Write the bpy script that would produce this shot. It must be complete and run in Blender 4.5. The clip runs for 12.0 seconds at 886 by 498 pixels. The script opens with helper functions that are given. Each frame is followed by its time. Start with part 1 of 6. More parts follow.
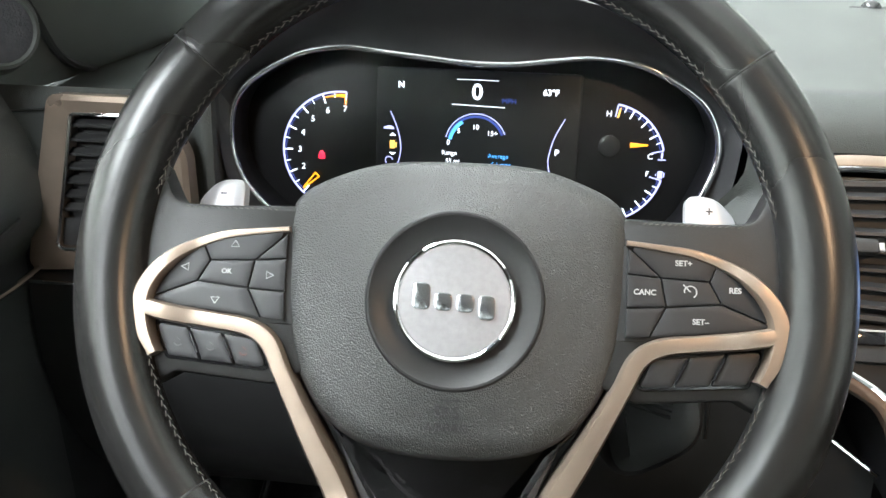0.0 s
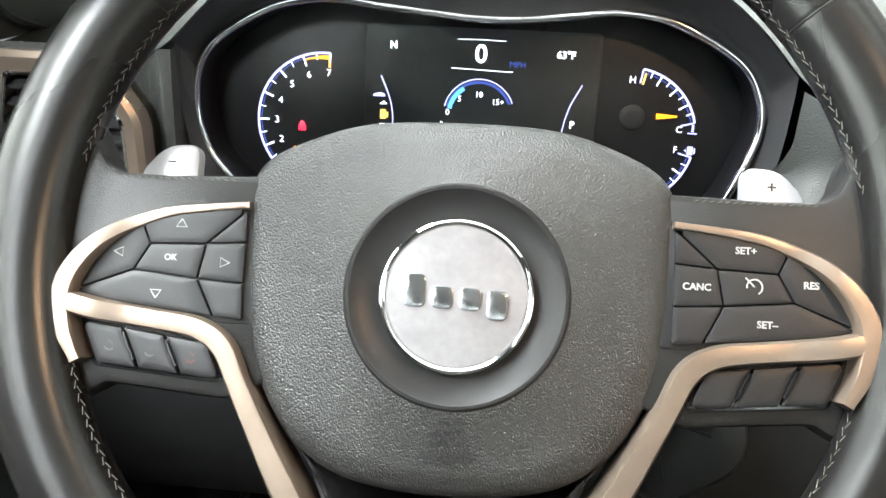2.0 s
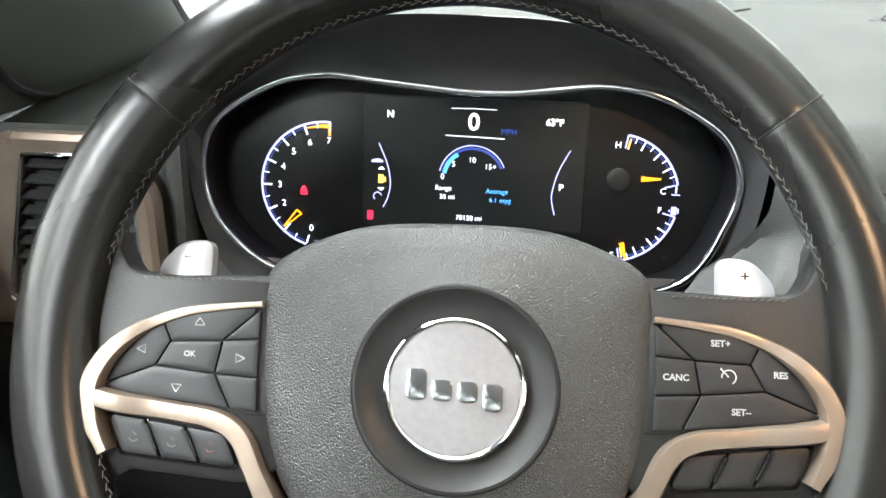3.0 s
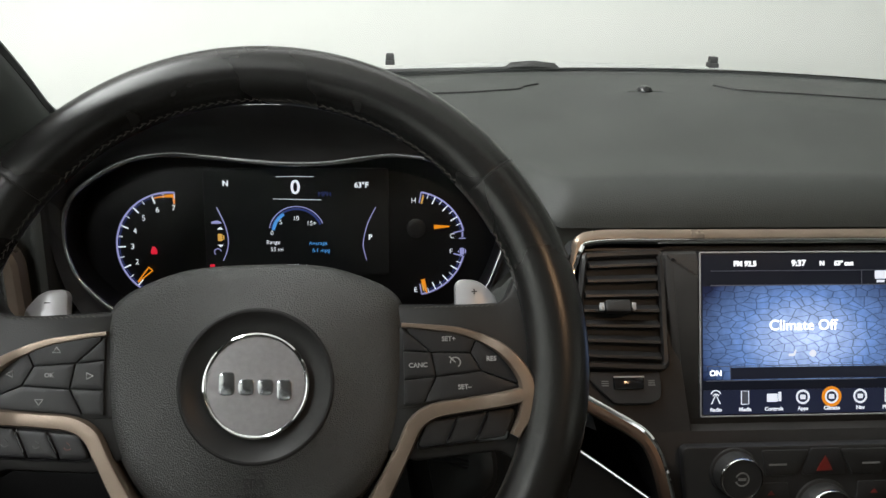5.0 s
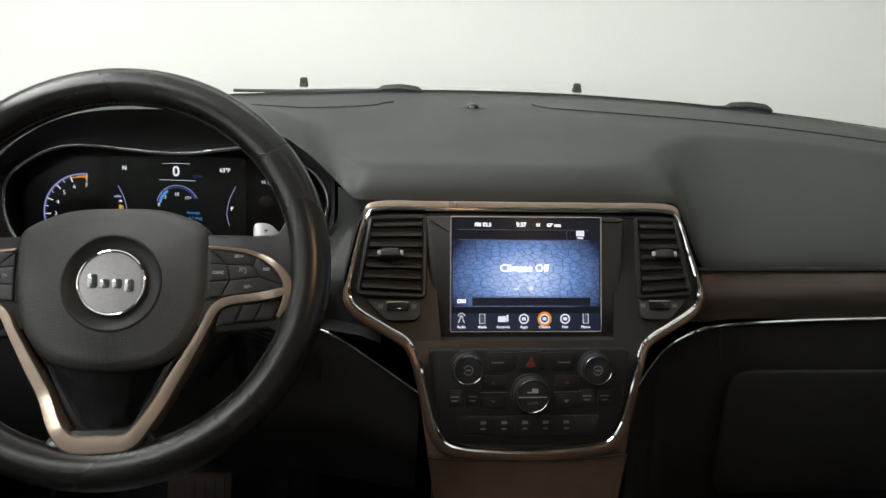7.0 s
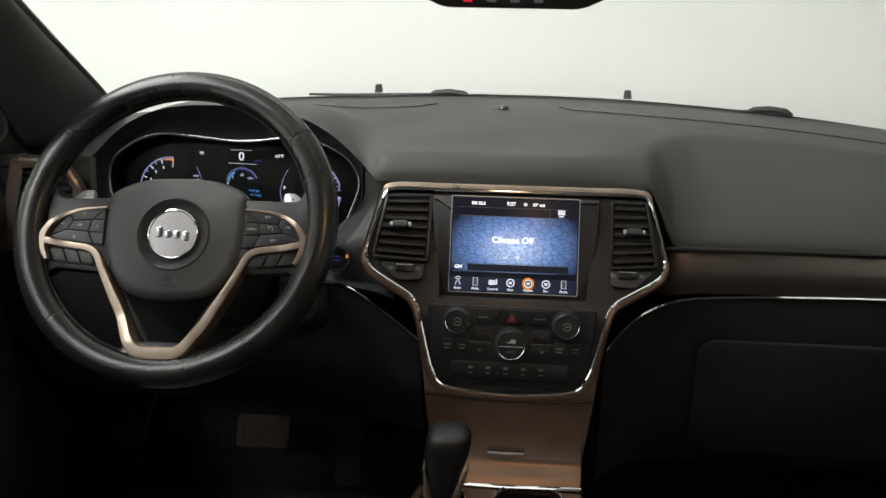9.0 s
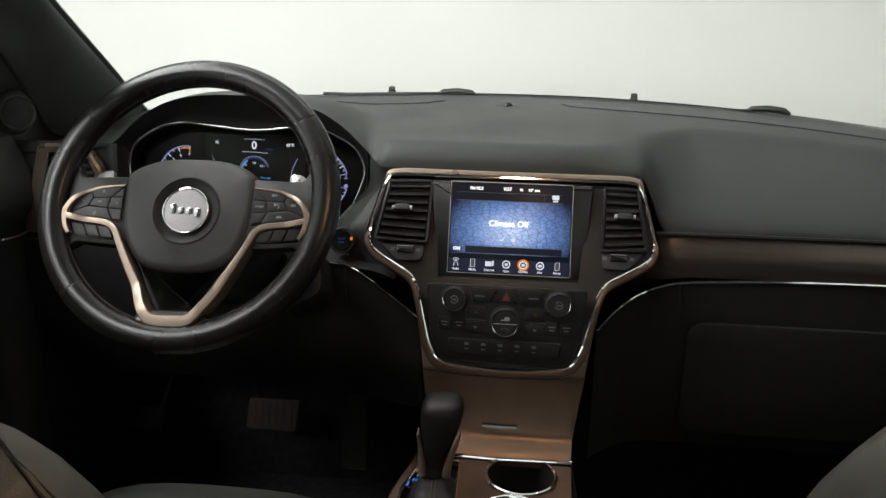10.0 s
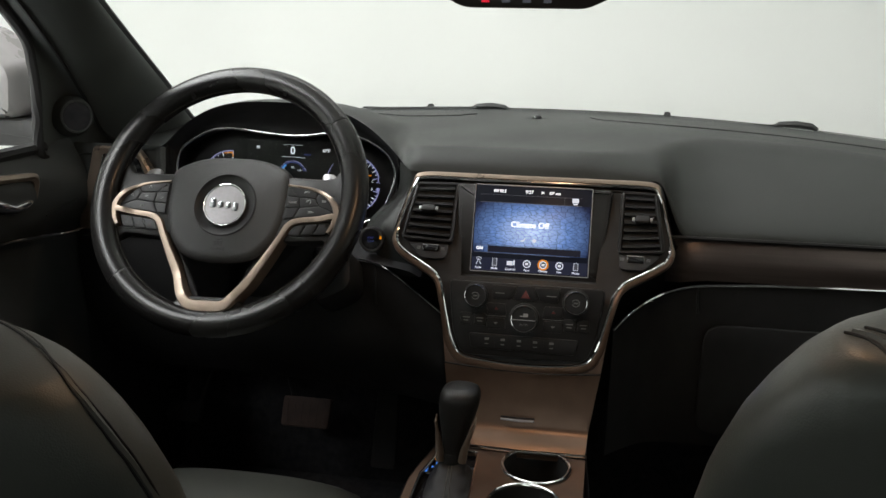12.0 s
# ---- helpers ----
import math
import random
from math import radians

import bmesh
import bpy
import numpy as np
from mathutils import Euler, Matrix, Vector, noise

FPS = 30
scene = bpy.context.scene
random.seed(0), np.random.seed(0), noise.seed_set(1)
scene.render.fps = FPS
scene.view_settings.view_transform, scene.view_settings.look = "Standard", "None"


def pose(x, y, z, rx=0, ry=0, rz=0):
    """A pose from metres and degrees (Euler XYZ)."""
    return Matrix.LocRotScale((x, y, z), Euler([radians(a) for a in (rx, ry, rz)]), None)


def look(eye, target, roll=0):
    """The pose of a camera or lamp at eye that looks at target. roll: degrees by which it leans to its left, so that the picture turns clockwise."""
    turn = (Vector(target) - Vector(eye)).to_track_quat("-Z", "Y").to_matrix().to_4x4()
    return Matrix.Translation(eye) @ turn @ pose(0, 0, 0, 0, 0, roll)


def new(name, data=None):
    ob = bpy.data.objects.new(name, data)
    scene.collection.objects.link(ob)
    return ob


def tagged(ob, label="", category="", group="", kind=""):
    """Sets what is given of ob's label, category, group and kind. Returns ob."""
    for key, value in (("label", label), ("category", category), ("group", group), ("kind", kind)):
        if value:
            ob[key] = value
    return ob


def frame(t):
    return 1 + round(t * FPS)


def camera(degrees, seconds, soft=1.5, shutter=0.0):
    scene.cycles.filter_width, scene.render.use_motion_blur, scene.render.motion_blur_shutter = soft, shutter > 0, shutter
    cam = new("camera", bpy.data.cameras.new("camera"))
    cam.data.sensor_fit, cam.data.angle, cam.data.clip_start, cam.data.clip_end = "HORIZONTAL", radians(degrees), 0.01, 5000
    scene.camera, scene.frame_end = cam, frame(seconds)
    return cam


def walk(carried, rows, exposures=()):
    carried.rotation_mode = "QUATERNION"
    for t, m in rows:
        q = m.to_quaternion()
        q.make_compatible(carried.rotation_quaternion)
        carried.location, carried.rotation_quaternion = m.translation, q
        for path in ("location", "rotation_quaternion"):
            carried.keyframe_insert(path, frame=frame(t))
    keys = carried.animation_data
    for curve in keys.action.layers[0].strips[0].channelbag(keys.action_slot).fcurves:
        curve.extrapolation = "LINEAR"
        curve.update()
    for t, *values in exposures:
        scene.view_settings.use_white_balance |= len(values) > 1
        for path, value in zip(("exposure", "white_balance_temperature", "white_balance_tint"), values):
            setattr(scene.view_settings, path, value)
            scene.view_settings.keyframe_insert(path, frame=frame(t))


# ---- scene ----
cam = camera(56.6, 12.0)
PATH = [
    (0, (-0.386, -0.014, 0.908), (-0.54, 1.794, 0.068), 1.4),
    (0.5, (-0.388, 0.019, 0.893), (-0.537, 1.823, 0.042), 1.8),
    (1, (-0.388, 0.041, 0.876), (-0.536, 1.843, 0.02), 1.9),
    (1.5, (-0.393, 0.054, 0.873), (-0.535, 1.857, 0.019), 1.9),
    (2, (-0.394, 0.062, 0.869), (-0.535, 1.862, 0.007), 1.9),
    (2.5, (-0.396, 0.057, 0.894), (-0.526, 1.861, 0.041), 1.5),
    (2.7, (-0.396, 0.055, 0.905), (-0.528, 1.859, 0.052), 1.3),
    (4.3, (-0.391, 0.012, 0.945), (-0.436, 1.868, 0.195), 0.9),
    (4.5, (-0.376, -0.016, 0.953), (-0.389, 1.844, 0.218), 0.7),
    (5, (-0.333, -0.076, 0.957), (-0.203, 1.79, 0.248), 1.1),
    (5.5, (-0.294, -0.151, 0.96), (-0.068, 1.715, 0.277), 1.8),
    (6, (-0.251, -0.23, 0.966), (-0.053, 1.643, 0.294), 1.4),
    (6.5, (-0.21, -0.313, 0.978), (-0.026, 1.56, 0.302), 1.5),
    (7, (-0.17, -0.37, 0.993), (-0.01, 1.515, 0.345), 1.9),
    (7.2, (-0.154, -0.391, 0.997), (-0.01, 1.497, 0.357), 1.9),
    (8.8, (-0.029, -0.552, 1.012), (-0.135, 1.342, 0.378), 1.0),
    (9, (-0.019, -0.567, 1.01), (-0.157, 1.326, 0.381), 0.9),
    (9.5, (0.005, -0.6, 0.997), (-0.167, 1.298, 0.402), 1.0),
    (10, (0.021, -0.63, 0.98), (-0.175, 1.273, 0.39), 1.0),
    (10.5, (0.033, -0.649, 0.972), (-0.202, 1.262, 0.429), 1.0),
    (11, (0.045, -0.663, 0.967), (-0.224, 1.245, 0.428), 1.2),
    (11.5, (0.062, -0.679, 0.956), (-0.242, 1.231, 0.446), 1.0),
    (12, (0.066, -0.69, 0.953), (-0.251, 1.215, 0.431), 1.1),
]
EXPOSURES = [(0.0, 1.56, 6150, 8), (0.5, 1.84, 6200, 9), (1.5, 1.86, 6250, 9), (2.7, 1.80, 6250, 9), (4.4, 0.38, 6500, 10), (5.0, -0.38, 6500, 10), (7.0, -0.40, 6550, 11), (9.0, -0.45, 6600, 11), (12.0, -0.58, 6500, 11)]
walk(cam, [(t, look(eye, target, roll)) for t, eye, target, roll in PATH], EXPOSURES)

# ---- world and lights: a white-walled hall with broad ceiling lights ----
world = bpy.data.worlds.new("world")
scene.world = world
world.use_nodes = True
world.node_tree.nodes["Background"].inputs[0].default_value = (0.9, 0.95, 1.0, 1)
world.node_tree.nodes["Background"].inputs[1].default_value = 0.07


def area_light(name, m, sx, sy, watts, colour):
    data = bpy.data.lights.new(name, "AREA")
    data.shape, data.size, data.size_y, data.energy, data.color = "RECTANGLE", sx, sy, watts, colour
    ob = new(name, data)
    ob.matrix_world = m
    return ob


HALL = 200
area_light("hall_light", pose(-0.9, 2.3, 3.55), 4.0, 1.6, HALL * 0.26, (1.0, 0.995, 0.985))
area_light("hall_light", pose(-2.3, -0.4, 3.55), 1.6, 3.4, HALL * 1.75, (0.98, 1.0, 1.0))
area_light("hall_light", pose(-0.5, -4.5, 3.55), 3.0, 1.6, HALL * 3.6, (0.985, 1.0, 0.99))
area_light("map_light_glow", pose(0.0, -0.02, 1.165, 8, 0, 0), 0.07, 0.03, 0.95, (1.0, 0.62, 0.34))


# ---- materials ----
def material(name, colour, rough=0.5, metal=0.0, vary=0.12, vscale=40.0, grain=0.0, gscale=600.0, gkind="noise",
             coat=0.0, specular=0.5, rvary=0.08, stretch=None):
    m = bpy.data.materials.new(name)
    m.use_nodes = True
    nt = m.node_tree
    bsdf = nt.nodes["Principled BSDF"]
    link = nt.links.new
    coord = nt.nodes.new("ShaderNodeTexCoord")
    src = coord.outputs["Object"]
    if stretch:
        mp = nt.nodes.new("ShaderNodeMapping")
        mp.inputs["Scale"].default_value = stretch
        link(src, mp.inputs["Vector"])
        src = mp.outputs["Vector"]
    n1 = nt.nodes.new("ShaderNodeTexNoise")
    n1.inputs["Scale"].default_value, n1.inputs["Detail"].default_value = vscale, 6
    link(src, n1.inputs["Vector"])
    ramp = nt.nodes.new("ShaderNodeMapRange")
    ramp.inputs["From Min"].default_value, ramp.inputs["From Max"].default_value = 0.3, 0.7
    ramp.inputs["To Min"].default_value, ramp.inputs["To Max"].default_value = 1 - vary, 1 + vary
    link(n1.outputs["Fac"], ramp.inputs["Value"])
    mul = nt.nodes.new("ShaderNodeVectorMath")
    mul.operation = "SCALE"
    mul.inputs[0].default_value = colour
    link(ramp.outputs["Result"], mul.inputs["Scale"])
    link(mul.outputs["Vector"], bsdf.inputs["Base Color"])
    n2 = nt.nodes.new("ShaderNodeTexNoise")
    n2.inputs["Scale"].default_value, n2.inputs["Detail"].default_value = vscale * 0.35, 4
    link(src, n2.inputs["Vector"])
    rr = nt.nodes.new("ShaderNodeMapRange")
    rr.inputs["From Min"].default_value, rr.inputs["From Max"].default_value = 0.3, 0.7
    rr.inputs["To Min"].default_value, rr.inputs["To Max"].default_value = max(rough - rvary, 0.02), rough + rvary
    link(n2.outputs["Fac"], rr.inputs["Value"])
    link(rr.outputs["Result"], bsdf.inputs["Roughness"])
    bsdf.inputs["Metallic"].default_value = metal
    bsdf.inputs["Specular IOR Level"].default_value = specular
    bsdf.inputs["Coat Weight"].default_value = coat
    bsdf.inputs["Coat Roughness"].default_value = 0.08
    if grain:
        if gkind == "cells":
            g = nt.nodes.new("ShaderNodeTexVoronoi")
            g.feature = "F1"
            out = g.outputs["Distance"]
        else:
            g = nt.nodes.new("ShaderNodeTexNoise")
            g.inputs["Detail"].default_value = 3
            out = g.outputs["Fac"]
        g.inputs["Scale"].default_value = gscale
        link(src, g.inputs["Vector"])
        b = nt.nodes.new("ShaderNodeBump")
        b.inputs["Strength"].default_value, b.inputs["Distance"].default_value = grain, 0.001
        b.invert = gkind == "cells"
        link(out, b.inputs["Height"])
        link(b.outputs["Normal"], bsdf.inputs["Normal"])
    return m


def glow(name, colour, strength):
    m = bpy.data.materials.new(name)
    m.use_nodes = True
    b = m.node_tree.nodes["Principled BSDF"]
    b.inputs["Base Color"].default_value = (0.01, 0.01, 0.01, 1)
    b.inputs["Roughness"].default_value = 0.3
    b.inputs["Emission Color"].default_value = (*colour, 1)
    b.inputs["Emission Strength"].default_value = strength
    return m


def clear_glass(name, gloss):
    m = bpy.data.materials.new(name)
    m.use_nodes = True
    nt = m.node_tree
    nt.nodes.clear()
    out = nt.nodes.new("ShaderNodeOutputMaterial")
    mix = nt.nodes.new("ShaderNodeMixShader")
    t = nt.nodes.new("ShaderNodeBsdfTransparent")
    t.inputs["Color"].default_value = (0.965, 0.975, 0.96, 1)
    g = nt.nodes.new("ShaderNodeBsdfGlossy")
    g.inputs["Roughness"].default_value = 0.02
    fr = nt.nodes.new("ShaderNodeFresnel")
    fr.inputs["IOR"].default_value = gloss
    nt.links.new(fr.outputs[0], mix.inputs[0])
    nt.links.new(t.outputs[0], mix.inputs[1])
    nt.links.new(g.outputs[0], mix.inputs[2])
    nt.links.new(mix.outputs[0], out.inputs[0])
    return m


SOFT = material("soft_touch_black", (0.040, 0.043, 0.042), 0.52, grain=0.35, gscale=900, vary=0.10, vscale=18)
PAD = material("dash_pad_vinyl", (0.0315, 0.0345, 0.032), 0.52, specular=0.4, grain=0.30, gscale=1100, gkind="cells", vary=0.08, vscale=9)
PILLARTRIM = material("charcoal_pillar_trim", (0.076, 0.084, 0.080), 0.6, specular=0.4, grain=0.35, gscale=900, vary=0.08, vscale=14)
DARK = material("dark_plastic", (0.024, 0.024, 0.025), 0.55, grain=0.2, gscale=1200, vary=0.1, specular=0.35)
MARK = material("emblem_mark_metal", (0.42, 0.43, 0.45), 0.14, metal=0.95, vary=0.05)
SATIN = material("satin_black_plastic", (0.018, 0.0178, 0.0180), 0.40, grain=0.06, gscale=1500, vary=0.12, specular=0.28)
FACE = material("instrument_face", (0.006, 0.006, 0.007), 0.42, vary=0.1, specular=0.25)
CHEEK = material("screen_housing_satin", (0.021, 0.0195, 0.0185), 0.42, grain=0.05, gscale=1500, vary=0.08, specular=0.5)
GLOSSY = material("gloss_black", (0.010, 0.010, 0.011), 0.12, vary=0.1, rvary=0.04)
LEATHER = material("smooth_black_leather", (0.0095, 0.0092, 0.0088), 0.27, specular=0.42, grain=0.035, gscale=1400, gkind="cells", vary=0.08, vscale=25, rvary=0.02)
GRAINED = material("pebbled_airbag_vinyl", (0.030, 0.0305, 0.0295), 0.40, grain=0.42, gscale=1150, gkind="cells", vary=0.10, vscale=30)
SPOKEHIDE = material("spoke_leather", (0.0105, 0.0102, 0.0098), 0.44, specular=0.35, grain=0.12, gscale=1400, gkind="cells", vary=0.12, vscale=25)
SEATHIDE = material("seat_leather", (0.074, 0.077, 0.068), 0.38, grain=0.10, gscale=900, gkind="cells", vary=0.15, vscale=8, rvary=0.1)
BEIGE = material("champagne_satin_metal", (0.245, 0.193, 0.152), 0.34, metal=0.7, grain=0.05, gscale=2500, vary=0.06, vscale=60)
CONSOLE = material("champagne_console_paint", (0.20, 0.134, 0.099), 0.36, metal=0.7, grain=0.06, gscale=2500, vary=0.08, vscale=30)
BRONZE = material("dark_brushed_bronze", (0.105, 0.084, 0.076), 0.34, metal=0.6, grain=0.05, gscale=300, vary=0.18, vscale=30, stretch=(0.2, 4, 4))
CHROME = material("polished_chrome", (0.78, 0.78, 0.79), 0.07, metal=1.0, vary=0.03, rvary=0.03)
SILVER = material("satin_silver", (0.42, 0.42, 0.43), 0.34, metal=0.45, grain=0.06, gscale=2000, vary=0.05)
EMBLEM = material("brushed_emblem_plate", (0.33, 0.32, 0.33), 0.42, metal=0.7, grain=0.12, gscale=1800, vary=0.06, vscale=300)
BUTTON = material("matt_button_plastic", (0.0135, 0.0135, 0.0142), 0.46, specular=0.35, grain=0.08, gscale=1800, vary=0.08)
THREAD = material("grey_stitching_thread", (0.085, 0.08, 0.07), 0.8, vary=0.2, vscale=200)
COWL = material("weathered_cowl_plastic", (0.008, 0.009, 0.009), 0.8, grain=0.3, gscale=500, specular=0.12)
CARPET = material("black_carpet", (0.034, 0.034, 0.037), 0.95, grain=1.0, gscale=500, vary=0.3, vscale=60, specular=0.1)
RUBBER = material("black_rubber", (0.014, 0.014, 0.014), 0.6, grain=0.2, gscale=900)
PEDALPAD = material("worn_pedal_rubber", (0.060, 0.035, 0.026), 0.65, grain=0.3, gscale=600, vary=0.2)
HEADLINER = material("grey_headliner_cloth", (0.30, 0.30, 0.29), 0.9, grain=0.4, gscale=900)
# grey for the unseen east wall, to weaken light bounced onto the passenger side
EASTDIM = material("light_cutting_wall_grey", (0.36, 0.36, 0.345), 0.8, vary=0.05, vscale=0.8)
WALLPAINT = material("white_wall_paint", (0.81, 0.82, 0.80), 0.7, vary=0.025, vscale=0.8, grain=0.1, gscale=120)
FLOORPAINT = material("pale_floor_paint", (0.62, 0.62, 0.60), 0.4, vary=0.08, vscale=1.5)
BODYPAINT = material("white_body_paint", (0.48, 0.49, 0.49), 0.22, vary=0.02, coat=0.6)
GREYBODY = material("grey_shaded_paint", (0.20, 0.19, 0.185), 0.3, vary=0.05, coat=0.4)
GLASS = clear_glass("window_glass", 1.12)
LENS = clear_glass("instrument_lens", 1.07)
PRIVACY = clear_glass("privacy_glass", 1.2)
PRIVACY.node_tree.nodes["Transparent BSDF"].inputs["Color"].default_value = (0.48, 0.50, 0.50, 1)
MIRRORFACE = material("mirror_silvering", (0.8, 0.82, 0.82), 0.02, metal=1.0, vary=0.01, rvary=0.0)
PRINT = material("pale_button_print", (0.36, 0.36, 0.36), 0.6, vary=0.05)
DIMPRINT = material("dim_button_print", (0.15, 0.15, 0.15), 0.6, vary=0.05)
GROOVE = material("shadow_gap_black", (0.006, 0.006, 0.006), 0.6, vary=0.1)
G_WHITE = glow("lit_white", (0.86, 0.90, 1.0), 1.25)
G_LILAC = glow("lit_lilac", (0.50, 0.50, 1.0), 0.75)
G_BLUE = glow("lit_blue", (0.08, 0.30, 1.0), 0.8)
G_SKY = glow("lit_sky_blue", (0.10, 0.42, 1.0), 0.9)
G_ORANGE = glow("lit_orange", (1.0, 0.33, 0.01), 1.0)
G_AMBER = glow("lit_amber", (1.0, 0.55, 0.12), 0.8)
G_RED = glow("lit_red", (1.0, 0.02, 0.06), 0.9)
G_DIM = glow("lit_dim_grey", (0.30, 0.33, 0.42), 0.25)
G_NAVY = glow("lit_navy", (0.05, 0.09, 0.45), 0.45)
G_DISPLAY = glow("display_black_level", (0.020, 0.022, 0.028), 0.06)
G_DISPLAY.node_tree.nodes["Principled BSDF"].inputs["Roughness"].default_value = 0.42
G_DISPLAY.node_tree.nodes["Principled BSDF"].inputs["Specular IOR Level"].default_value = 0.28
STEERPRINT = material("faint_wheel_print", (0.06, 0.06, 0.06), 0.6, vary=0.05)
ENDCALL = material("faint_red_print", (0.075, 0.02, 0.016), 0.6, vary=0.05)
G_HAZARD = material("hazard_red_lens", (0.13, 0.014, 0.011), 0.35, vary=0.05)


# ---- mesh helpers ----
def part(name, bm, mat, parent=None, label="", smooth=True, angle=38, m=None):
    """Link a bmesh, or (verts, faces), as one mesh object under a thing or a part."""
    me = bpy.data.meshes.new(name)
    if isinstance(bm, tuple):
        me.from_pydata([tuple(v) for v in bm[0]], [], [tuple(f) for f in bm[1]])
    else:
        bm.to_mesh(me)
        bm.free()
    if smooth:
        me.polygons.foreach_set("use_smooth", [True] * len(me.polygons))
        me.set_sharp_from_angle(angle=radians(angle))
    me.materials.append(mat)
    ob = new(name, me)
    if m is not None:
        ob.matrix_basis = m
    if parent:
        ob.parent = parent
    if label:
        ob["label"] = label
    return ob


def thing(name, m, label, category, group="", kind=""):
    e = new(name)
    e.empty_display_size = 0.05
    e.matrix_basis = m
    return tagged(e, label, category, group, kind)


def plane_frame(origin, rake, roll=0.0):
    """A frame on a face turned to the driver: x right, y up the face, z out of it. rake: degrees that its top leans forward."""
    return pose(*origin, 90 - rake, 0, 0) @ pose(0, 0, 0, 0, 0, roll)


def rounded(corners, seg=5):
    """A closed outline with rounded corners, from (x, y, radius)."""
    out = []
    n = len(corners)
    for i in range(n):
        p0, p, p1 = (Vector(corners[(i + k) % n][:2]) for k in (-1, 0, 1))
        r = corners[i][2]
        a, b = (p0 - p).normalized(), (p1 - p).normalized()
        half = a.angle(b) / 2
        if r <= 0 or half > 1.55:
            out.append((p.x, p.y))
            continue
        d = min(r / math.tan(half), (p0 - p).length * 0.49, (p1 - p).length * 0.49)
        s, e = p + a * d, p + b * d
        for k in range(seg + 1):
            t = k / seg
            q = s * (1 - t) ** 2 + p * 2 * t * (1 - t) + e * t * t
            out.append((q.x, q.y))
    return out


def rect(x0, y0, x1, y1, r=0.002):
    return rounded([(x0, y0, r), (x1, y0, r), (x1, y1, r), (x0, y1, r)], 3)


def spline(points, n=8, closed=False):
    """A smooth curve through the points."""
    P = [Vector(p) for p in points]
    out = []
    N = len(P)
    for i in range(N if closed else N - 1):
        if closed:
            a, b, c, d = (P[(i + k) % N] for k in (-1, 0, 1, 2))
        else:
            b, c = P[i], P[i + 1]
            a = P[i - 1] if i else b * 2 - c
            d = P[i + 2] if i + 2 < N else c * 2 - b
        for k in range(n):
            t = k / n
            out.append(0.5 * ((2 * b) + (c - a) * t + (2 * a - 5 * b + 4 * c - d) * t * t + (3 * b - a - 3 * c + d) * t ** 3))
    if not closed:
        out.append(P[-1])
    return out


def area2(o):
    return sum(o[i - 1][0] * o[i][1] - o[i][0] * o[i - 1][1] for i in range(len(o)))


def inset(outline, d):
    n = len(outline)
    s = 1 if area2(outline) > 0 else -1
    out = []
    for i in range(n):
        a, p, b = (Vector(outline[(i + k) % n]) for k in (-1, 0, 1))
        t = (b - a)
        t = t.normalized() if t.length > 1e-9 else Vector((1, 0))
        q = p + Vector((-t.y, t.x)) * d * s
        out.append((q.x, q.y))
    return out


def slab(outline, z0, z1, bevel=0.0008, dome=0.0, rings=5, back=True):
    """A plate with the outline (in x and y), from z0 to z1, with a rounded upper edge and, if wanted, a domed face."""
    o = [(p[0], p[1]) for p in outline]
    if area2(o) < 0:
        o.reverse()
    n = len(o)
    layers = [(o, z0), (o, z1 - bevel), (inset(o, bevel * 0.3), z1 - bevel * 0.3), (inset(o, bevel), z1)]
    top = layers[-1][0]
    cx, cy = sum(p[0] for p in top) / n, sum(p[1] for p in top) / n
    if dome:
        for k in range(1, rings):
            f = 1 - k / rings
            layers.append(([(cx + (p[0] - cx) * f, cy + (p[1] - cy) * f) for p in top], z1 + dome * (1 - f ** 2.2)))
    V, F = [], []
    for ol, z in layers:
        V += [(p[0], p[1], z) for p in ol]
    for l in range(len(layers) - 1):
        for i in range(n):
            j = (i + 1) % n
            F.append((l * n + i, l * n + j, (l + 1) * n + j, (l + 1) * n + i))
    last = (len(layers) - 1) * n
    if dome:
        V.append((cx, cy, z1 + dome))
        F += [(last + i, last + (i + 1) % n, len(V) - 1) for i in range(n)]
    else:
        F.append(tuple(range(last, last + n)))
    if back:
        F.append(tuple(reversed(range(n))))
    return V, F


def joined(*pieces):
    V, F = [], []
    for v, f in pieces:
        k = len(V)
        V += list(v)
        F += [tuple(i + k for i in g) for g in f]
    return V, F


def moved(m, piece):
    return [m @ Vector(v) for v in piece[0]], piece[1]


def tube(points, r, closed=False, seg=8, up=(0.03, 0.05, 1.0), flat=1.0):
    """A round or flattened bar along the points; r may be a list. flat: its height against its width."""
    P = [Vector(p).to_3d() for p in points]
    n = len(P)
    R = r if isinstance(r, (list, tuple)) else [r] * n
    V, F = [], []
    up = Vector(up)
    for i in range(n):
        a = P[i - 1] if (i or closed) else P[i]
        b = P[(i + 1) % n] if (i < n - 1 or closed) else P[i]
        t = (b - a).normalized()
        s = t.cross(up).normalized()
        u = s.cross(t)
        for k in range(seg):
            ang = 2 * math.pi * k / seg
            V.append(P[i] + s * math.cos(ang) * R[i] + u * math.sin(ang) * R[i] * flat)
    for i in range(n if closed else n - 1):
        j = (i + 1) % n
        for k in range(seg):
            l = (k + 1) % seg
            F.append((i * seg + k, i * seg + l, j * seg + l, j * seg + k))
    if not closed:
        F.append(tuple(reversed(range(seg))))
        F.append(tuple(range((n - 1) * seg, n * seg)))
    return V, F


